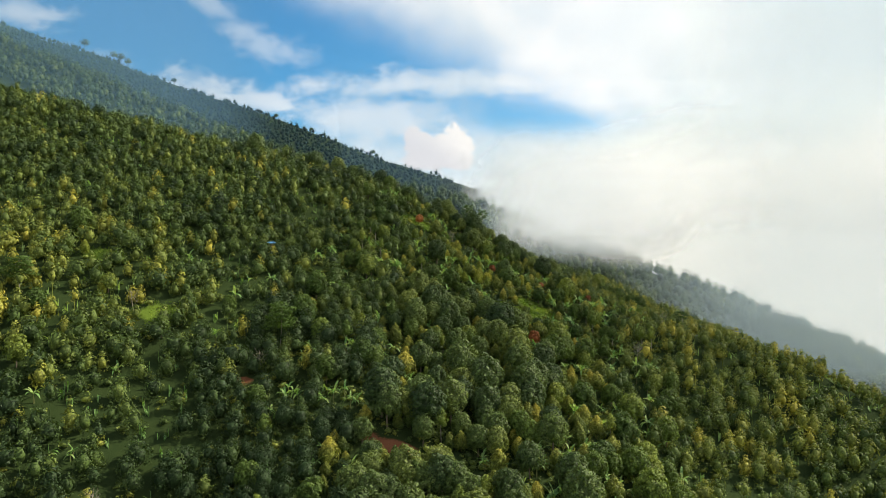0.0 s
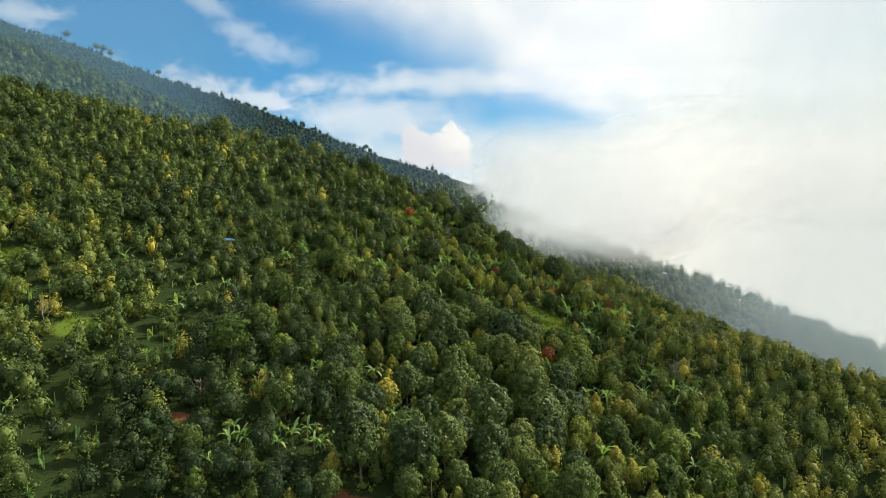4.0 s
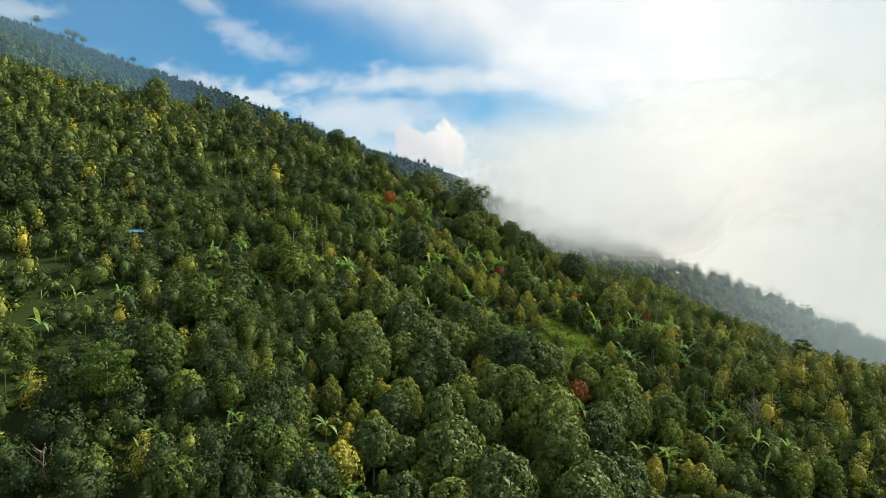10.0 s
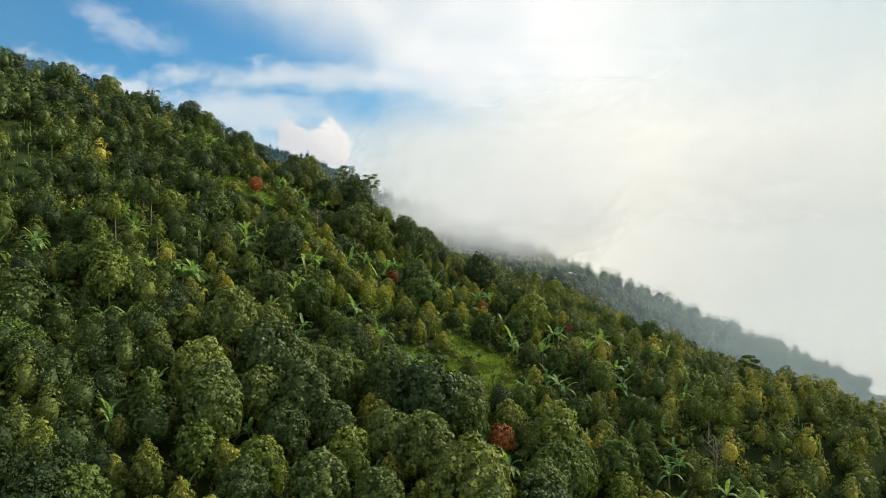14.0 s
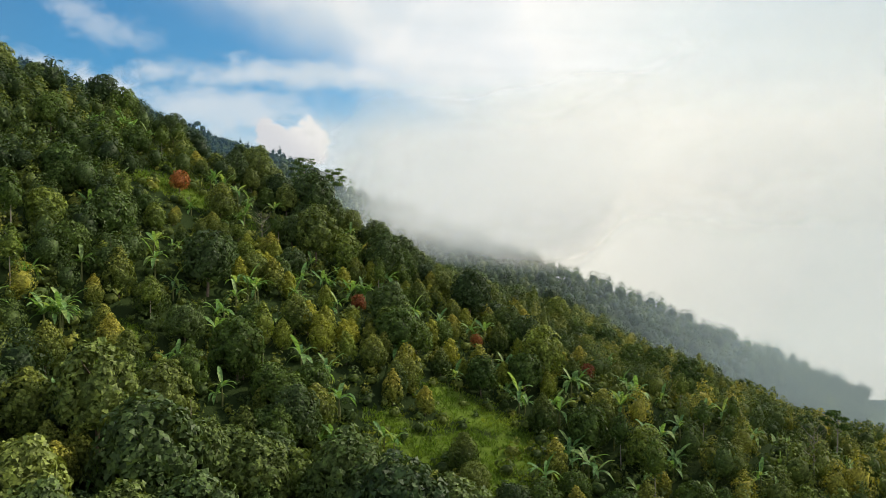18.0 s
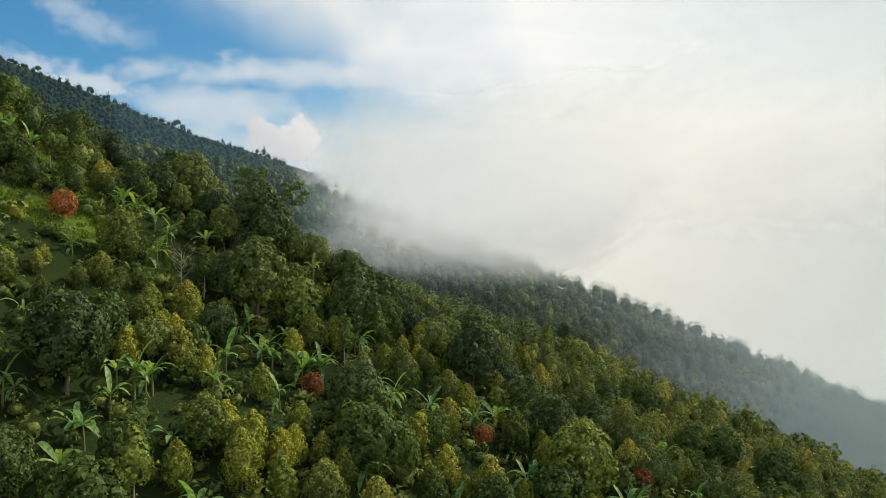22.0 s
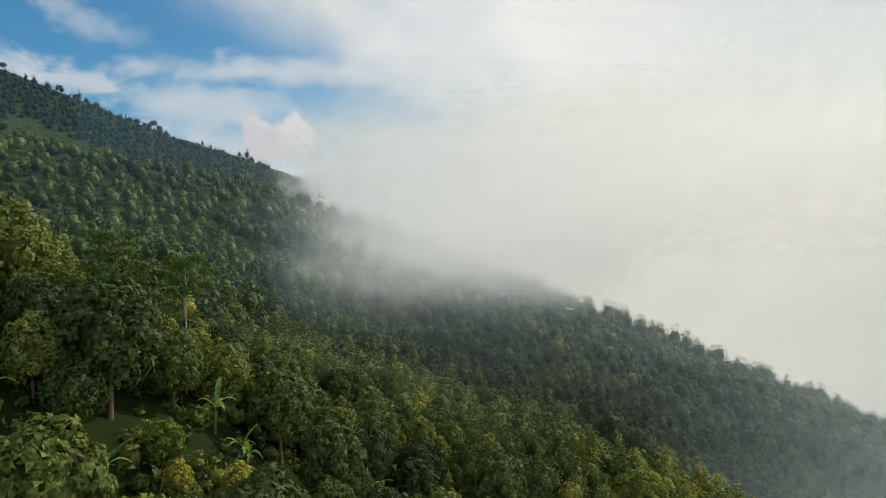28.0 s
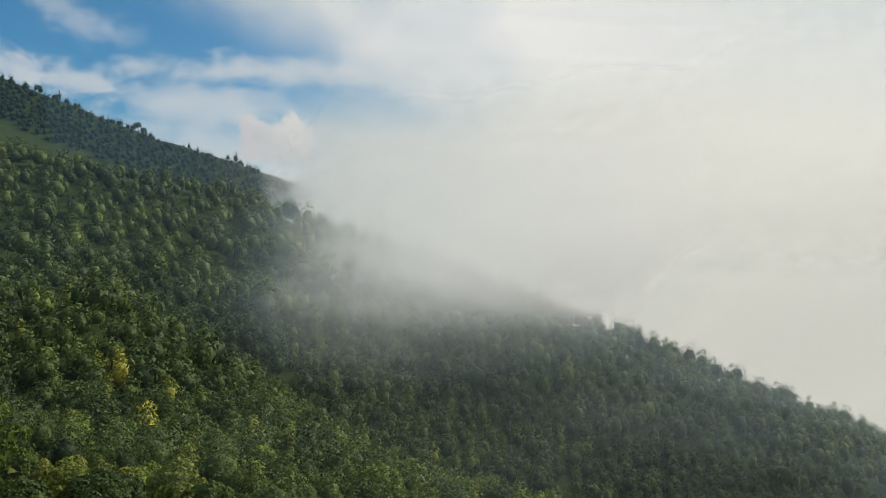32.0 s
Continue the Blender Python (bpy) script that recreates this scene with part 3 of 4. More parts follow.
for k in range(4):
    tall, wide = rng.uniform(8.5, 10.5), rng.uniform(2.8, 3.8)
    KINDS["slender"].append(make_tree(rng, "slender_tree", cone_lobes(rng, tall, wide, tall * 0.5, 16), trunk_mesh(rng, tall * 0.9, 0.12, 5, 0.9, 0.5), mat_fresh, mat_pale_bark, "slender tree with a bare pale trunk and small crown", "slender trees on the slope", 620, 0.32))


def banana_leaf(rng, length, width, rise, droop):
    """One arching blade, folded along its midrib, from a short stalk."""
    n = 7
    t = np.linspace(0, 1, n)
    out = length * (t - 0.12 * t * t)
    up = rise * length * t - droop * length * t**2.2
    half = width * 0.5 * np.where(t < 0.16, 0.10, np.sin(np.pi * np.clip(0.12 + 0.88 * (t - 0.1) / 0.9, 0, 1)) ** 0.6)
    half[-1] = 0.01
    mid = np.stack([out, 0 * t, up], -1)
    lift = half * 0.35
    wave = rng.uniform(-0.05, 0.05, n)
    a = mid + np.stack([0 * t, half, lift + wave], -1)
    b = mid + np.stack([0 * t, -half, lift - wave], -1)
    v = np.concatenate([a, mid, b])
    f = [(i + n * r, i + 1 + n * r, i + 1 + n * (r + 1), i + n * (r + 1)) for i in range(n - 1) for r in (0, 1)]
    return v, np.array(f)


LEAF_MESHES = []
for k in range(6):
    v, f = banana_leaf(rng, rng.uniform(2.5, 3.2), rng.uniform(0.50, 0.66), (1.1, 0.85, 0.6, 1.4, 0.4, 0.95)[k], (0.55, 0.75, 0.85, 0.5, 0.9, 0.7)[k])
    ob = link_mesh("leaf", v, f, mat_banana, smooth=True)
    LEAF_MESHES.append(ob.data)
    bpy.data.objects.remove(ob)


def make_banana(rng):
    root = tagged(new("banana_plant"), "banana plant with long arching bright green leaves", "banana plant", "banana plants on the slope")
    tall = rng.uniform(2.2, 3.2)
    spots = ((0.0, 0.0, 1.0),) if rng.uniform() < 0.35 else ((0.0, 0.0, 1.0), (rng.uniform(0.9, 1.5), rng.uniform(-1.2, 1.2), rng.uniform(0.6, 0.85)))
    for sx, sy, part_size in spots:
        make_stem(rng, root, sx, sy, tall * part_size, int(rng.integers(6, 10)))
    return root


def make_stem(rng, root, sx, sy, tall, count):
    """One stem of a banana clump with its spray of leaves."""
    tv, tf = tube([(sx, sy, -0.8), (sx + 0.03, sy, tall * 0.5), (sx + 0.08, sy + 0.02, tall)], [0.17, 0.14, 0.09], 7)
    link_mesh("stem", tv, tf, mat_stem, root, smooth=True)
    for k in range(count):
        ob = new("leaf", LEAF_MESHES[int(rng.integers(0, 6))])
        ob.parent = root
        ob.matrix_basis = pose(sx + 0.07, sy + 0.02, tall - 0.1 + 0.04 * k, rng.uniform(-9, 9), rng.uniform(-16, 10), k * 137.5 + rng.uniform(-25, 25)) @ Matrix.Scale(rng.uniform(0.8, 1.15), 4)


KINDS["banana"] = [make_banana(rng) for k in range(5)]


def mesh_arrays(root):
    """All of a template's faces as two arrays of corners (threes and fours), for the joined woods."""
    vs, tri, quad, n = [], [], [], 0
    for ob in root.children:
        m = np.array(ob.matrix_local)
        co = np.empty(len(ob.data.vertices) * 3, np.float32)
        ob.data.vertices.foreach_get("co", co)
        co = co.reshape(-1, 3) @ m[:3, :3].T + m[:3, 3]
        for p in ob.data.polygons:
            (tri if len(p.vertices) == 3 else quad).append([i + n for i in p.vertices])
        vs.append(co)
        n += len(co)
    return np.concatenate(vs), np.array(tri).reshape(-1, 3), np.array(quad).reshape(-1, 4)


class Woods:
    """Gathers many plants into one mesh."""

    def __init__(self):
        self.v, self.t, self.q, self.tone, self.n = [], [], [], [], 0

    def plant(self, shape, places, turns, sizes, tones):
        v, t, q = shape
        c, s = np.cos(turns), np.sin(turns)
        x = (v[None, :, 0] * c[:, None] - v[None, :, 1] * s[:, None]) * sizes[:, None] + places[:, None, 0]
        y = (v[None, :, 0] * s[:, None] + v[None, :, 1] * c[:, None]) * sizes[:, None] + places[:, None, 1]
        z = v[None, :, 2] * sizes[:, None] + places[:, None, 2]
        first = self.n + np.arange(len(places))[:, None, None] * len(v)
        self.v.append(np.stack([x, y, z], -1).reshape(-1, 3))
        self.t.append((t[None] + first).reshape(-1, 3))
        self.q.append((q[None] + first).reshape(-1, 4))
        self.tone.append(np.repeat(tones, len(v)))
        self.n += len(v) * len(places)

    def finish(self, name, mat, label, category):
        if not self.v:
            return None
        faces = [np.concatenate(g) for g in (self.t, self.q) if sum(len(i) for i in g)]
        ob = link_mesh(name, np.concatenate(self.v), faces, mat, smooth=True, tone=np.concatenate(self.tone))
        return tagged(ob, label, category, kind="stuff")


def simple_tree(rng, lobes, count, size, inner=0.30):
    v, f = crown_mesh(rng, lobes, count, size, fine=False, inner=inner)
    return v, f, np.zeros((0, 4), int)


def scatter(rng, x0, x1, y0, y1, gap, keep):
    """Jittered rows of places, filtered by keep(x, y)."""
    gx, gy = np.meshgrid(np.arange(x0, x1, gap), np.arange(y0, y1, gap))
    x = gx.ravel() + (np.round(gy.ravel() / gap) % 2) * gap * 0.5 + rng.uniform(-0.42, 0.42, gx.size) * gap
    y = gy.ravel() + rng.uniform(-0.42, 0.42, gx.size) * gap
    ok = keep(x, y)
    return x[ok], y[ok]


def field(x, y, scale, seed):
    """A smooth uneven field between 0 and 1, for patches of one kind."""
    a = np.sin(x * scale + seed * 1.7 + 1.3 * np.sin(y * scale * 0.7 + seed)) * np.cos(y * scale * 1.1 - seed * 0.9 + 0.8 * np.sin(x * scale * 0.6))
    return 0.5 + 0.5 * a


def near_path(x, y):
    """How close a place on the near spur lies to the flight, in metres on the plan."""
    x, y = np.asarray(x, float), np.asarray(y, float)
    return np.hypot(x - 32 * np.clip(y - 150, 0, 225) / 225, np.maximum(np.maximum(205 - y, y - 415), 0))


def upon(x, y, sink=0.0, turn=0.0, size=1.0):
    return pose(x, y, float(height(x, y)) - sink, 0, 0, turn) @ Matrix.Scale(size, 4)


used = {k: 0 for k in KINDS}


def stand(kind, x, y, turn=None, size=None, variant=None):
    """One plant of a kind at a place: the templates themselves first, then copies."""
    pool = KINDS[kind]
    i = used[kind]
    used[kind] += 1
    turn = float(rng.uniform(0, 360)) if turn is None else turn
    size = float(rng.uniform(0.76, 1.22)) if size is None else size
    m = upon(x, y, 0.15, turn, size)
    if i < len(pool):
        pool[i].matrix_basis = m
        return pool[i]
    return copy_thing(pool[i % len(pool) if variant is None else variant], m)


# ---- plants that stand out, at their own places ----
BANANAS_HIGH = ((1.8, 350.9), (5.4, 352.4), (13.2, 361.0), (15.6, 373.5), (17.6, 366.3), (18.6, 369.1), (24.3, 365.6), (26.0, 366.1), (20.3, 357.1), (32.0, 377.7), (44.4, 410.8), (33.3, 364.3), (35.6, 361.8), (1.6, 392.5), (1.0, 382.4), (7.1, 393.5), (22.4, 373.6), (32.4, 383.1), (-7.5, 393.6), (-4.4, 394.4), (-1.3, 393.6), (-6.8, 395.8), (26.2, 406.0), (29.4, 402.4), (17.9, 389.9), (48.8, 424.4))
BANANAS_MID = ((-20.5, 326.7), (-13.3, 316.2), (-9.7, 313.5), (-4.9, 320.8), (-0.3, 335.8), (0.5, 341.8), (3.7, 350.6), (-8.1, 344.4), (17.4, 332.8), (18.7, 324.0), (17.5, 316.3), (13.2, 332.0), (12.1, 355.5), (24.8, 318.9), (32.6, 377.1), (26.3, 367.0), (-11.6, 348.0), (2.1, 322.0), (51.8, 340.4), (63.3, 359.5), (84.7, 376.4), (75.1, 340.7), (100.2, 372.6), (71.2, 327.2), (57.2, 323.7), (64.4, 346.9))
BANANAS_LOW = ((36.8, 286.7), (42.8, 289.4), (56.2, 325.9), (57.8, 319.4), (57.6, 338.5), (51.9, 340.5), (76.1, 346.4), (72.9, 323.2), (47.0, 279.1), (53.6, 279.5), (75.2, 280.8), (16.8, 263.6), (66.7, 286.4), (-49.3, 321.1), (-20.3, 327.0), (2.0, 346.6), (-14.1, 318.9), (-4.8, 327.4), (57.1, 321.0), (73.2, 328.0), (47.4, 314.0), (43.0, 293.5), (50.3, 344.0))
BANANAS_WEST = ((-50.8, 233.3), (-38.7, 233.3), (-32.5, 238.1), (-103.5, 294.8), (-51.9, 304.1), (-18.0, 266.1), (-80.8, 256.8), (-79.4, 276.9), (-102.2, 200.0), (-105.1, 234.2), (-122.5, 216.4), (-48.4, 234.4), (-35.7, 235.6), (-55.3, 315.7), (-163.7, 335.6), (-50.6, 236.3), (-29.9, 233.5), (44.4, 262.9), (55.1, 265.1), (61.7, 257.9), (75.9, 265.4), (-49.2, 322.2), (-53.7, 314.9), (-53.6, 303.7), (-20.6, 328.3), (-41.6, 310.0), (-69.6, 292.2), (-77.1, 287.3))
RIDGE_TREES = ((26.4, 412.6, 1.15), (33.5, 408.7, 1.35), (39.1, 398.8, 1.45), (52.0, 379.0, 1.55), (-35.5, 412.0, 1.3), (-73.0, 411.5, 1.4), (1.9, 416.4, 1.12), (-3.0, 427.0, 1.0), (16.5, 400.0, 1.15), (8.0, 405.0, 0.85), (46.5, 424.0, 0.95), (40.9, 416.0, 0.9), (16.7, 378.0, 1.2), (32.2, 380.5, 1.0), (11.6, 367.0, 0.7), (4.5, 357.7, 0.75), (-60.0, 413.0, 1.05), (-88.0, 414.0, 0.9), (-108.0, 416.0, 1.1), (-19.0, 413.0, 0.95), (-126.0, 419.0, 0.95), (-52.0, 414.0, 0.75), (64.0, 366.0, 0.6), (105.0, 470.0, 0.95), (110.0, 467.0, 1.1), (79.0, 481.0, 1.1), (95.0, 477.0, 1.0))
YELLOW_TREES = ((2.0, 355.3, 0.8), (5.1, 359.5, 0.92), (6.6, 362.0, 1.04), (10.9, 357.4, 0.86), (22.1, 369.7, 0.98), (18.0, 358.2, 0.8), (32.4, 369.2, 0.92), (16.5, 340.1, 1.04), (22.1, 346.5, 0.86), (8.0, 368.2, 0.98), (-19.4, 345.1, 0.8), (28.6, 376.6, 0.92), (-142.5, 287.6, 1.04), (-158.9, 269.6, 0.86), (-126.6, 268.3, 0.98), (-164.5, 290.7, 0.8), (29.9, 303.1, 0.92), (17.4, 343.9, 1.04), (23.0, 352.0, 0.86))
GREEN_CLOVES = ((7.2, 370.0, 1.0), (12.1, 367.7, 1.0), (25.1, 374.0, 1.0))
RED_TREES = ((37.0, 293.5, 1.1), (24.7, 361.9, 0.65), (-12.5, 381.0, 0.85), (71.4, 355.9, 0.65), (49.3, 362.2, 0.55), (-179.7, 866.5, 0.9))

taken = []
for row in BANANAS_HIGH + BANANAS_MID + BANANAS_LOW + BANANAS_WEST:
    stand("banana", *row, size=float(rng.uniform(0.85, 1.15)))
    taken.append((*row, 3.6))
    taken.append((row[0], row[1] - 4.0, 3.2))
for x, y, size in RIDGE_TREES:
    stand("dark", x, y, size=size)
    taken.append((x, y, 3.2 * size))
for x, y, size in GREEN_CLOVES:
    stand("clove", x, y, size=size)
    taken.append((x, y, 2.6))
stand("fresh", 57.0, 471.0, size=1.6)
taken.append((57.0, 471.0, 4.0))

mat_yellow = foliage("yellow_clove_leaves", ((0.0, (0.14, 0.19, 0.03)), (0.6, (0.22, 0.245, 0.034)), (1.0, (0.30, 0.30, 0.038))), height_shift=0.15)
yellow = [make_tree(rng, "yellow_clove_tree", cone_lobes(rng, 6.8, 4.4, 0.5, 46), trunk_mesh(rng, 5.8, 0.13, 5, 0.8), mat_yellow, mat_bark, "clove tree covered in bright golden yellow young leaves", "yellow clove trees on the slope", 1900, 0.25) for _ in range(2)]
for k, (x, y, size) in enumerate(YELLOW_TREES):
    m = upon(x, y, 0.15, float(rng.uniform(0, 360)), size)
    if k < 2:
        yellow[k].matrix_basis = m
    else:
        copy_thing(yellow[k % 2], m)
    taken.append((x, y, 2.5))
red = make_tree(rng, "red_leaved_tree", round_lobes(rng, 5.6, 4.4, 0.7, 40), trunk_mesh(rng, 4.5, 0.12, 5, 1.0), mat_red, mat_bark, "small tree with rust red and orange leaves", "red-leaved trees on the slope", 1000, 0.30)
for k, (x, y, size) in enumerate(RED_TREES):
    m = upon(x, y, 0.1, 70.0 * k, size)
    if k:
        copy_thing(red, m)
    else:
        red.matrix_basis = m
    taken.append((x, y, 3.6 * size))
    taken.append((x - 1.0, y - 5.0, 3.6))
    taken.append((x - 2.0, y - 10.0, 3.4))


mat_feather = foliage("feathery_leaves", ((0.0, (0.036, 0.070, 0.015)), (1.0, (0.088, 0.140, 0.026))), grain=0.5)


def feathery_tree(x, y, tall, wide, bottom, tiers, label, count=420, size=0.42):
    root = make_tree(rng, "albizia_tree", flat_lobes(rng, tall, wide, bottom, tiers), trunk_mesh(rng, tall * 0.93, 0.17, 7, wide * 0.22, 0.6, 0.3), mat_feather, mat_pale_bark, label, "tall feathery trees on the crest", int(count * 1.6), size, 0.5)
    root.matrix_basis = upon(x, y, 0.2, float(rng.uniform(0, 360)), 1.0)
    taken.append((x, y, 1.5))


feathery_tree(22.4, 412.0, 17.0, 7.0, 12.5, 12, "tall thin albizia with a bare pale trunk and flat open crown", 520)
feathery_tree(14.0, 413.0, 15.0, 9.0, 6.0, 26, "feathery albizia with a wide layered crown on the crest", 1300)
feathery_tree(17.5, 422.0, 13.0, 9.0, 4.5, 20, "feathery albizia with a wide layered crown on the crest", 1100)
feathery_tree(109.0, 330.0, 9.5, 6.5, 6.5, 8, "flat-topped albizia standing in the mist", 380)
feathery_tree(138.0, 485.0, 11.0, 5.5, 3.0, 12, "tiered dark tree standing in the mist", 520)


# broad fresh trees that stand over the planted ones low on the slope
for x, y, size in ((-134.0, 227.0, 1.7), (-125.0, 270.0, 1.4), (-80.0, 271.0, 1.2), (-72.0, 247.0, 1.3), (-98.0, 252.0, 1.1), (-150.0, 300.0, 1.3), (-142.0, 252.0, 1.2)):
    stand("fresh", x, y, size=size, variant=int(-x) % 5)
    taken.append((x, y, 2.6 * size))
feathery_tree(-58.5, 260.0, 16.0, 13.0, 7.0, 30, "broad layered albizia with a slim pale trunk", 1500, 0.55)
feathery_tree(-152.0, 259.0, 13.0, 12.0, 6.0, 26, "broad layered albizia with dark foliage", 1300, 0.55)


def bare_tree(x, y, tall, spread):
    """A dead tree: forked, leafless limbs with twigs."""
    root = tagged(new("bare_tree"), "dead leafless tree with pale bare branches", "tree", "bare trees on the slope")
    pieces = [trunk_mesh(rng, tall, 0.14, 8, spread, 0.3, 0.35)]
    for k in range(26):
        a, t = k * 2.4, rng.uniform(0.45, 1.0)
        p = np.array([math.cos(a) * spread * 0.5 * rng.uniform(0.2, 1), math.sin(a) * spread * 0.5 * rng.uniform(0.2, 1), t * tall])
        pieces.append(tube([p, p + np.array([math.cos(a + 0.6), math.sin(a + 0.6), 0.9]) * spread * 0.45], [0.03, 0.01], 3))
    v, f = joined(pieces)
    link_mesh("trunk", v, f, mat_pale_bark, root, smooth=True)
    root.matrix_basis = upon(x, y, 0.2, 0.0, 1.0)
    taken.append((x, y, 2.0))


for x, y, tall in ((79.6, 296.0, 7.5), (98.0, 322.0, 8.0), (-62.0, 246.0, 6.5), (-112.0, 262.0, 7.0), (-90.0, 186.0, 6.5), (5.0, 380.0, 6.0), (82.0, 300.0, 6.0)):
    bare_tree(x, y, tall, 2.6)


def make_hut(x, y):
    """A field hut: four posts, board walls and a blue sheet roof of two slopes."""
    root = tagged(new("field_hut"), "small wooden field hut with a blue tin roof", "hut")
    wood = rough_stuff("weathered_boards", (0.10, 0.07, 0.05), (0.24, 0.19, 0.14), 4.0)
    tin = rough_stuff("blue_tin_sheet", (0.05, 0.16, 0.34), (0.12, 0.28, 0.48), 1.5, 0.45, 0.1)

    def slab(name, sx, sy, sz, m, mat):
        bm = bmesh.new()
        bmesh.ops.create_cube(bm, size=1.0, matrix=m @ Matrix.Diagonal((sx, sy, sz, 1)))
        bmesh.ops.bevel(bm, geom=bm.edges[:], offset=0.012, segments=1, affect="EDGES")
        me = bpy.data.meshes.new(name)
        bm.to_mesh(me)
        bm.free()
        me.materials.append(mat)
        ob = new(name, me)
        ob.parent = root

    for sx in (-1, 1):
        for sy in (-1, 1):
            slab("post", 0.12, 0.12, 3.2, pose(sx * 1.5, sy * 1.1, 1.2), wood)
    for k in range(10):
        slab("board", 0.3, 0.03, 1.3, pose(-1.36 + 0.303 * k, -1.1, 1.5), wood)
    for k in range(7):
        slab("board", 0.03, 0.3, 1.3, pose(1.5, -0.92 + 0.303 * k, 1.5), wood)
    for s in (-1, 1):
        for k in range(5):
            slab("roof_sheet", 0.78, 1.75, 0.03, pose(-1.56 + 0.78 * k, s * 0.78, 3.05 + 0.006 * (k % 2), s * -24, 0, 0), tin)
    root.matrix_basis = upon(x, y, 0.0, 12.0, 1.0)
    taken.append((x, y, 3.5))


make_hut(-75.0, 316.0)

# ---- the planted slope ----
taken = np.array(taken)


def clear_of(x, y):
    ok = np.ones(len(x), bool)
    for cx, cy, r in taken:
        ok &= (x - cx) ** 2 + (y - cy) ** 2 > r * r
    return ok


def on_slope(x, y):
    ya = eased(x, NEAR_X, NEAR_Y)
    shown = (np.abs(x) < 0.64 * y + 25) & (y > 182 + 0.3 * np.maximum(x, 0) - 0.45 * np.clip(-x - 30, 0, 90)) & (y < np.where(x < -70, ya + 14, 535))
    shown &= x < 225 - np.maximum(y - 420, 0) * 0.3
    return shown & (inside(x, y, CLEARINGS) < 0) & (inside(x, y, EARTH, 1.15) < 0) & clear_of(x, y)


def covered(x, y):
    """Where shrubs grow: under the trees and into the edges of the clearings."""
    shown = (np.abs(x) < 0.64 * y + 25) & (y > 170) & (y < np.where(x < -45, eased(x, NEAR_X, NEAR_Y) + 10, 500)) & (x < 210)
    return shown & ((inside(x, y, CLEARINGS, 0.8) < 0) | (field(x, y, 0.5, 3.0) > 0.66)) & (inside(x, y, EARTH) < 0)


GAP = 4.5
px, py = scatter(rng, -320, 240, 140, 535, GAP, on_slope)
draw = rng.uniform(0, 1, len(px))
f1, f2, f3 = field(px, py, 0.045, 1.0), field(px, py, 0.06, 4.0), field(px, py, 0.09, 9.0)
kind = np.where(draw < 0.10 + 0.20 * (f1 > 0.72) + 0.12 * ((px > 25) & (py < 345)) + 0.10 * ((px > 48) & (py > 344) & (py < 400)), "banana", np.where(draw < 0.20 + 0.25 * (f2 > 0.74), "dark", np.where(draw < 0.44, "fresh", np.where(draw < 0.50, "slender", "clove"))))
# tall dark trees hold the crest; the slope below is planted
crest = (py > eased(px, NEAR_X, NEAR_Y) - 22) & (px > -15) & (px < 62)
behind = (py > eased(px, NEAR_X, NEAR_Y) - 4) & (px > -30) & (px < 90)
kind = np.where(behind & (draw < 0.6), "dark", kind)
low_crest = (px > 44) & (py > eased(px, NEAR_X, NEAR_Y) - 16) & (py < 440)
kind = np.where(crest & (draw < 0.42), "dark", np.where(crest & (draw < 0.62), "fresh", kind))
sunny = (px > 2) & (px < 62) & (py > 332) & (py < 390)
kind = np.where(sunny & (kind == "dark") & (draw > 0.13), "clove", kind)
kind = np.where((px > 30) & (py < 430) & (kind == "dark") & (draw > 0.14) & ~crest, "clove", kind)
kind = np.where((py < 312) & (px < 40) & (px > -75) & np.isin(kind, ("fresh", "clove")) & ((draw < 0.36) | (draw > 0.84)), "dark", kind)
young = inside(px, py, YOUNG) > 0
golden = sunny & (draw > 0.62) & (kind == "clove")
# the lower slope bears fewer and larger trees
lower = np.clip((315 - py) / 60, 0, 1)
keep = rng.uniform(0, 1, len(px)) > 0.24 * lower
px, py, draw, kind, lower = px[keep], py[keep], draw[keep], kind[keep], lower[keep]
f1, f2, f3, crest, behind, low_crest, young, golden = (a[keep] for a in (f1, f2, f3, crest, behind, low_crest, young, golden))
reach = near_path(px, py)
order = np.argsort(reach)
left = {"clove": 320, "dark": 170, "fresh": 200, "slender": 50, "banana": 165}
rest = []
for i in order:
    k = str(kind[i])
    if golden[i]:
        copy_thing(yellow[int(i) % 2], upon(float(px[i]), float(py[i]), 0.15, float(rng.uniform(0, 360)), float(rng.uniform(0.6, 1.0))))
        continue
    if left[k] > 0 and reach[i] < 88:
        left[k] -= 1
        stand(k, float(px[i]), float(py[i]), size=float(rng.uniform(0.7, 1.05)) if low_crest[i] else float(rng.uniform(0.5, 0.84)) if crest[i] and k != "banana" else float(rng.uniform(0.5, 0.8)) if young[i] else float(rng.uniform(0.76, 1.22) * (1 + 0.10 * lower[i] * (k != "banana"))))
    else:
        rest.append(i)
rest = np.array(rest)
tier = np.where(reach > 105, 2, np.where(reach > 62, 1, 0))

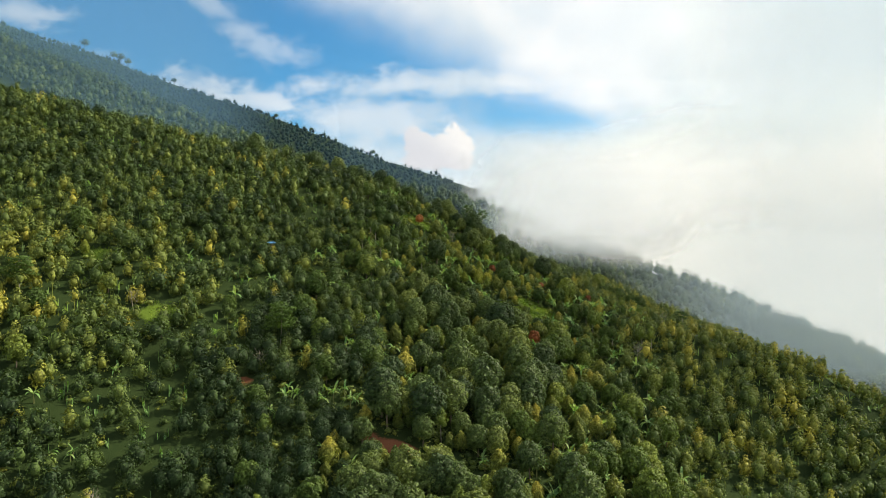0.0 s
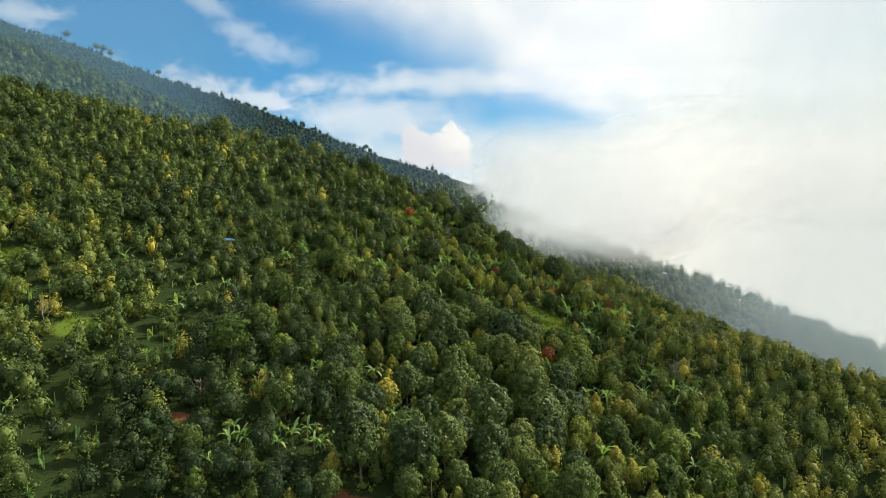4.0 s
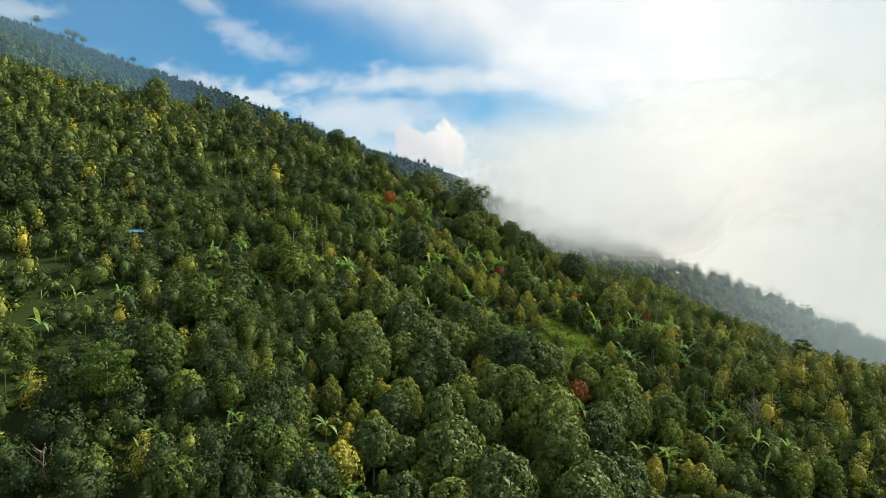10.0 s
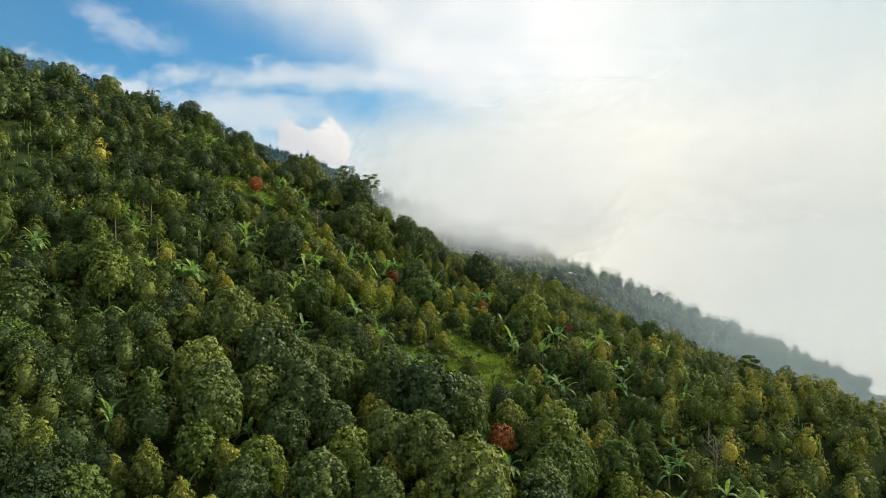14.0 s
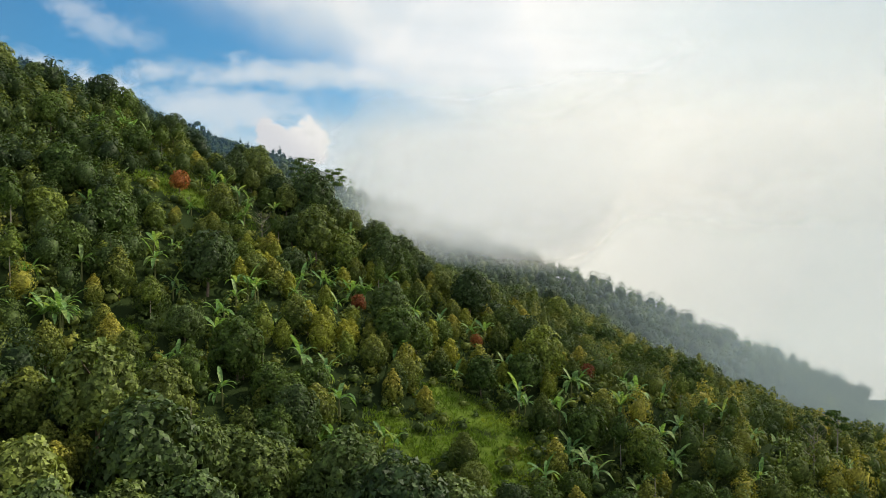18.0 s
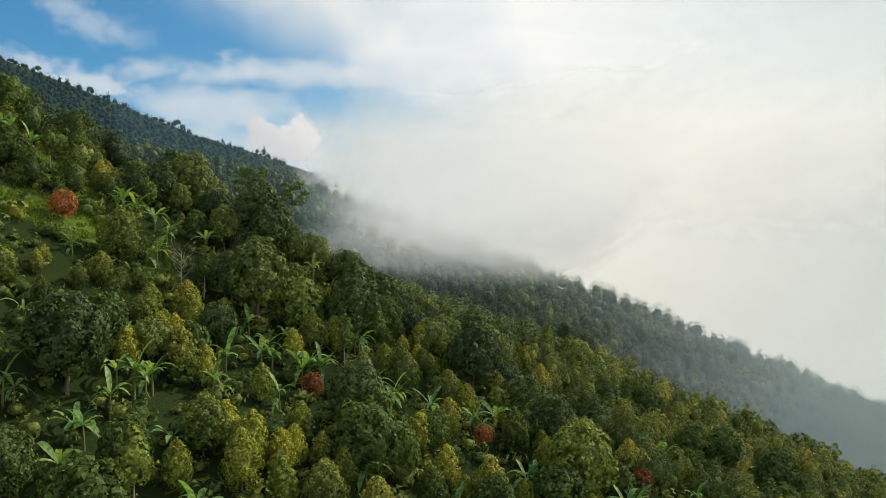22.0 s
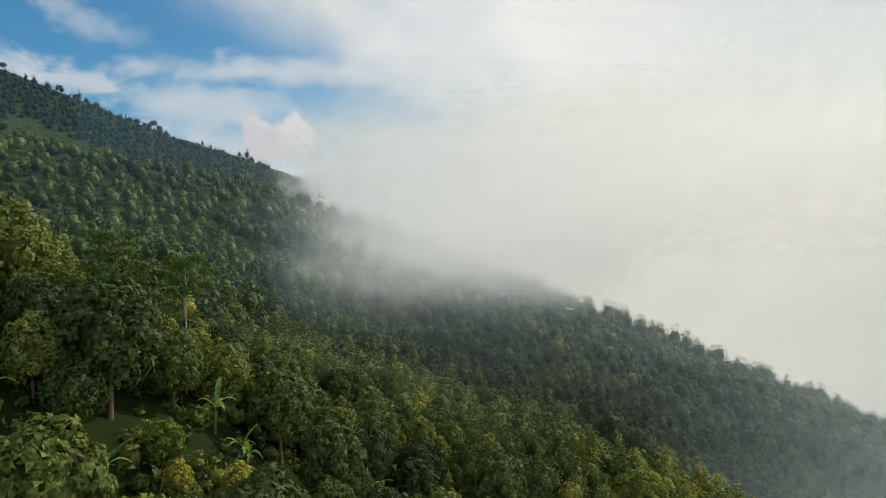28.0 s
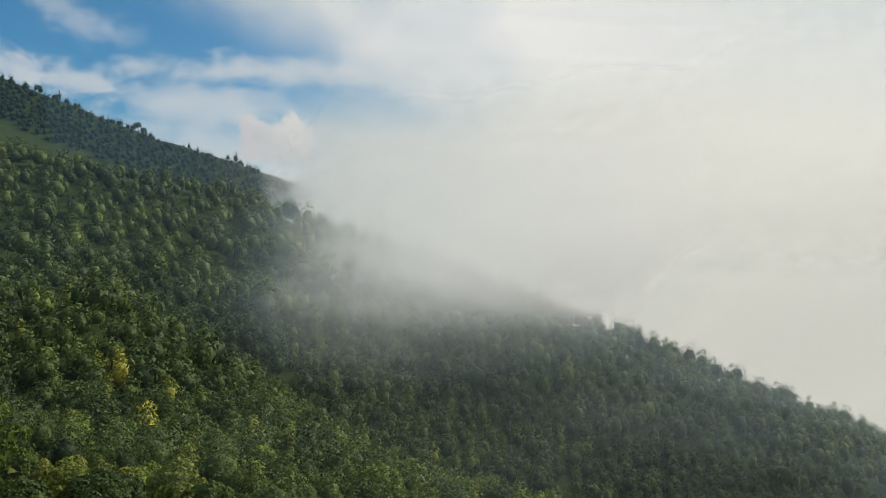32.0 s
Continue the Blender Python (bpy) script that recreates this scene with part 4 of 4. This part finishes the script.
woods, grove = Woods(), Woods()
MAKE = {"clove": (cone_lobes, 7.0, 4.7, 0.4, 20), "dark": (round_lobes, 8.0, 6.2, 0.8, 22), "fresh": (round_lobes, 6.6, 4.9, 0.5, 18), "slender": (cone_lobes, 9.8, 3.6, 4.8, 10)}
LEAVES = {"clove": (130, 0.58), "dark": (150, 0.66), "fresh": (120, 0.62), "slender": (66, 0.6)}
TONES = {"clove": (0.18, 0.66), "dark": (0.06, 0.36), "fresh": (0.12, 0.50), "slender": (0.3, 0.6), "banana": (0.62, 0.80)}
for k in ("clove", "dark", "fresh", "slender", "banana"):
    for away in (0, 1, 2):
        ids = rest[(kind[rest] == k) & (tier[rest] == away)]
        if k == "banana":
            shapes = [mesh_arrays(r) for r in KINDS["banana"]]
        else:
            fn, *dims = MAKE[k]
            count, size = LEAVES[k]
            shapes = [simple_tree(rng, fn(rng, *dims), int(count * (4.6, 2.3, 1.0)[away]), size * (0.47, 0.65, 1.0)[away]) for _ in range(6)]
            if k == "slender":
                tv, tf = tube([(0, 0, -0.3), (0.1, 0, 3), (0, 0.1, 6)], [0.14, 0.11, 0.05], 4)
                shapes = [(np.concatenate([v, tv]), t, np.concatenate([q, tf + len(v)])) for v, t, q in shapes]
        pick = rng.integers(0, len(shapes), len(ids))
        for s, shape in enumerate(shapes):
            mine = ids[pick == s]
            if len(mine):
                at = np.stack([px[mine], py[mine], height(px[mine], py[mine]) - 0.15], -1)
                # the hillside's sunlit west and dim low ground are put into the leaf tone
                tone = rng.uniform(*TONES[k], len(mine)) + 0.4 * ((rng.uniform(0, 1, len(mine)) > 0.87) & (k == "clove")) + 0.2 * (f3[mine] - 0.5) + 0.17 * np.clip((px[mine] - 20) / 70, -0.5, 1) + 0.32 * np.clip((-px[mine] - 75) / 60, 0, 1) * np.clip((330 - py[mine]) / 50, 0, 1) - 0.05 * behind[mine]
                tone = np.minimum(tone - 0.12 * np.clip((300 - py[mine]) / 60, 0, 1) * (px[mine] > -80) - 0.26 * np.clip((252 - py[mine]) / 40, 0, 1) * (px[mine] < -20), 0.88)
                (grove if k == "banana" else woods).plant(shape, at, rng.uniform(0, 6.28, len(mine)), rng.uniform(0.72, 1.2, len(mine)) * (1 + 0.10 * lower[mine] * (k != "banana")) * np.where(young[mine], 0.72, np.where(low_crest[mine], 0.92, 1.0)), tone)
grove.finish("banana_grove", mat_grove, "clumps of banana plants scattered among the hillside trees", "banana plants")
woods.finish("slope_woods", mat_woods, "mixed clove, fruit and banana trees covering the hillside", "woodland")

# ---- shrubs and grass between the trees ----
shrubs = Woods()
shapes = [simple_tree(rng, round_lobes(rng, 1.7, 2.6, -0.3, 7), 40, 0.42, 0.0) for _ in range(6)]
sx, sy = scatter(rng, -80, 120, 180, 450, 3.3, lambda x, y: covered(x, y) & (near_path(x, y) < 80))
tx, ty = scatter(rng, -320, 230, 150, 440, 6.4, lambda x, y: covered(x, y) & (near_path(x, y) >= 80))
sx, sy = np.r_[sx, tx], np.r_[sy, ty]
pick = rng.integers(0, 6, len(sx))
for s, shape in enumerate(shapes):
    mine = np.nonzero(pick == s)[0]
    at = np.stack([sx[mine], sy[mine], height(sx[mine], sy[mine])], -1)
    shrubs.plant(shape, at, rng.uniform(0, 6.28, len(mine)), rng.uniform(0.5, 1.5, len(mine)), rng.uniform(0.25, 0.75, len(mine)))
shrubs.finish("undergrowth", mat_woods, "low leafy shrubs and ferns between the trees", "undergrowth")


def grass_tuft(rng, blades=9):
    v = []
    for k in range(blades):
        a, lean, tall, w = rng.uniform(0, 6.28), rng.uniform(0.1, 0.5), rng.uniform(0.35, 0.8), 0.05
        d, p = np.array([math.cos(a), math.sin(a), 0]), np.array([-math.sin(a), math.cos(a), 0]) * w
        o = np.array([*rng.normal(0, 0.22, 2), -0.05])
        v += [o - p, o + p, o + d * lean * 0.5 + p * 0.7 + (0, 0, tall * 0.7), o + d * lean * 1.2 + (0, 0, tall)]
    return np.array(v), np.zeros((0, 3), int), np.arange(len(v)).reshape(-1, 4)


grass = Woods()
gx, gy = scatter(rng, -60, 90, 225, 410, 0.68, lambda x, y: inside(x, y, CLEARINGS, 1.25) > 0)
hx, hy = scatter(rng, -220, -60, 240, 400, 1.1, lambda x, y: inside(x, y, CLEARINGS, 1.2) > 0)
gx, gy = np.r_[gx, hx], np.r_[gy, hy]
clumps = rng.uniform(0, 1, len(gx)) < 0.25 + 0.9 * field(gx, gy, 0.55, 6.0)
gx, gy = gx[clumps], gy[clumps]
shapes = [grass_tuft(rng) for _ in range(5)]
pick = rng.integers(0, 5, len(gx))
for s, shape in enumerate(shapes):
    mine = np.nonzero(pick == s)[0]
    at = np.stack([gx[mine], gy[mine], height(gx[mine], gy[mine])], -1)
    grass.plant(shape, at, rng.uniform(0, 6.28, len(mine)), rng.uniform(0.6, 1.3, len(mine)), 0.7 * field(gx[mine], gy[mine], 0.3, 2.0) + rng.uniform(0, 0.3, len(mine)))
grass.finish("tall_grass", mat_grass, "bright green tufted grass in the clearings", "grass")

# ---- the gully and the spur behind ----
far_woods = Woods()
in_valley = lambda x, y: (x > 40 - 0.5 * (y - 300)) & (x < 60 + 0.95 * (y - 300)) & (height(x, y) > -60) & ((y > 535) | (x > 225 - np.maximum(y - 420, 0) * 0.3) | ((x < -70) & (y > eased(x, NEAR_X, NEAR_Y) + 14)))
fx, fy = scatter(rng, -330, 640, 425, 700, 7.0, in_valley)
ux, uy = scatter(rng, -330, 640, 700, 905, 10.4, in_valley)
big = np.r_[np.full(len(fx), 1.1), np.full(len(ux), 1.75)]
fx, fy = np.r_[fx, ux], np.r_[fy, uy]
shapes = [simple_tree(rng, cone_lobes(rng, 9.0, 5.6, 0.5, 16), 105, 0.72) for _ in range(5)] + [simple_tree(rng, round_lobes(rng, 9.4, 7.2, 0.8, 16), 115, 0.80) for _ in range(4)]
near_kinds = len(shapes)
shapes += [simple_tree(rng, cone_lobes(rng, 9.0, 5.6, 0.5, 20), 150, 0.46) for _ in range(4)] + [simple_tree(rng, round_lobes(rng, 9.4, 7.2, 0.8, 20), 160, 0.50) for _ in range(4)]
pick = np.where(fy > 700, rng.integers(near_kinds, len(shapes), len(fx)), rng.integers(0, near_kinds, len(fx)))
for s, shape in enumerate(shapes):
    mine = np.nonzero(pick == s)[0]
    at = np.stack([fx[mine], fy[mine], height(fx[mine], fy[mine]) - 0.2], -1)
    patch = 0.25 * (field(fx[mine], fy[mine], 0.03, 3.0) - 0.5)
    tone = (rng.uniform(0.03, 0.48, len(mine)) if s < 5 or 9 <= s < 13 else rng.uniform(0.0, 0.24, len(mine))) + patch + 0.06 * np.clip((640 - fy[mine]) / 60, 0, 1) * (fx[mine] < 110)
    far_woods.plant(shape, at, rng.uniform(0, 6.28, len(mine)), rng.uniform(0.6, 1.25, len(mine)) * big[mine] * np.where(fx[mine] < 0, 0.86, 1.0), tone)
wx, wy = scatter(rng, -640, -120, 740, 960, 11.0, lambda x, y: (x < 40 - 0.5 * (y - 300)) & (x > -0.66 * y) & (np.abs(y - eased(x, MID_X, MID_Y, 25) + 60) < 75))
pick = rng.integers(0, len(shapes), len(wx))
for s, shape in enumerate(shapes):
    mine = np.nonzero(pick == s)[0]
    at = np.stack([wx[mine], wy[mine], height(wx[mine], wy[mine]) - 0.3], -1)
    far_woods.plant(shape, at, rng.uniform(0, 6.28, len(mine)), rng.uniform(1.0, 1.9, len(mine)), rng.uniform(0.05, 0.5, len(mine)))
far_woods.finish("valley_woods", mat_woods, "misty woodland on the gully and the spur behind", "woodland")

# ---- the far ridge ----
ridge_woods = Woods()
rx, ry = scatter(rng, -1250, 200, 1050, 1560, 8.4, lambda x, y: (y > eased(x, FAR_X, FAR_Y, 40) - np.where(x < -250, 210, 120)) & (x > -0.66 * y) & (y < eased(x, FAR_X, FAR_Y, 40) - 20))
cx = np.arange(-1200, 330, 3.2)
cx = cx + rng.uniform(-3, 3, len(cx))
cx = cx[(field(cx, 0 * cx, 0.06, 1.0) + 0.5 * field(cx, 0 * cx, 0.19, 5.0) + rng.uniform(-0.3, 0.3, len(cx))) > 0.78]
rx, ry = np.r_[rx, cx], np.r_[ry, eased(cx, FAR_X, FAR_Y, 40) + rng.uniform(-9, 2, len(cx))]
tall = np.r_[rng.uniform(0.75, 1.15, len(rx) - len(cx)), rng.uniform(0.3, 0.95, len(cx)) * (1 + 0.3 * (rng.uniform(0, 1, len(cx)) > 0.9))]
shapes = [simple_tree(rng, round_lobes(rng, 9.0, 10.0, -0.5, 10), 36, 1.1) for _ in range(4)] + [simple_tree(rng, cone_lobes(rng, 11.0, 7.0, 0.5, 9), 36, 1.1) for _ in range(2)]
pick = rng.integers(0, 6, len(rx))
for s, shape in enumerate(shapes):
    mine = np.nonzero(pick == s)[0]
    at = np.stack([rx[mine], ry[mine], height(rx[mine], ry[mine]) - 1.0], -1)
    # the western stretch is given a lighter tone so that it looks sunlit
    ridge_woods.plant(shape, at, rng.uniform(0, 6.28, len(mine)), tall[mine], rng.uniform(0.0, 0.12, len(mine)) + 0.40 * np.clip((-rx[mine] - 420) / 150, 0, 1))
ridge_woods.finish("ridge_woods", mat_ridge_shaded, "woodland on the far mountain ridge with shade painted into its leaves", "woodland")
for x, tall in ((-716, 24), (-640, 18), (-622, 20), (-604, 16), (-496, 12), (-300, 9), (-235, 8), (-125, 11), (-118, 8)):
    y = float(eased(x, FAR_X, FAR_Y, 40)) - 2
    root = make_tree(rng, "ridge_tree", round_lobes(rng, tall, tall * 0.8, tall * 0.5, 16), trunk_mesh(rng, tall * 0.8, 0.35, 7, tall * 0.25, 0.45, 0.5), mat_dark, mat_bark, "large dark tree on the skyline of the far ridge", "skyline trees on the far ridge", 420, 1.0)
    root.matrix_basis = upon(x, y, 0.8, 0.0, 1.0)

# ---- the lower slope, under the start of the flight ----
low_woods = Woods()
lx, ly = scatter(rng, -300, 300, -60, 260, 9.4, lambda x, y: (y < 184 + 0.3 * np.maximum(x, 0) - 0.45 * np.clip(-x - 30, 0, 90)) | (np.abs(x) > 0.64 * y + 26))
shapes = [simple_tree(rng, round_lobes(rng, 7.4, 7.4, 0.2, 12), 26, 1.3) for _ in range(4)]
pick = rng.integers(0, 4, len(lx))
for s, shape in enumerate(shapes):
    mine = np.nonzero(pick == s)[0]
    at = np.stack([lx[mine], ly[mine], height(lx[mine], ly[mine]) - 0.3], -1)
    low_woods.plant(shape, at, rng.uniform(0, 6.28, len(mine)), rng.uniform(0.7, 1.2, len(mine)), rng.uniform(0.05, 0.42, len(mine)))
low_woods.finish("lower_slope_woods", mat_woods, "mixed green trees on the lower slope", "woodland")
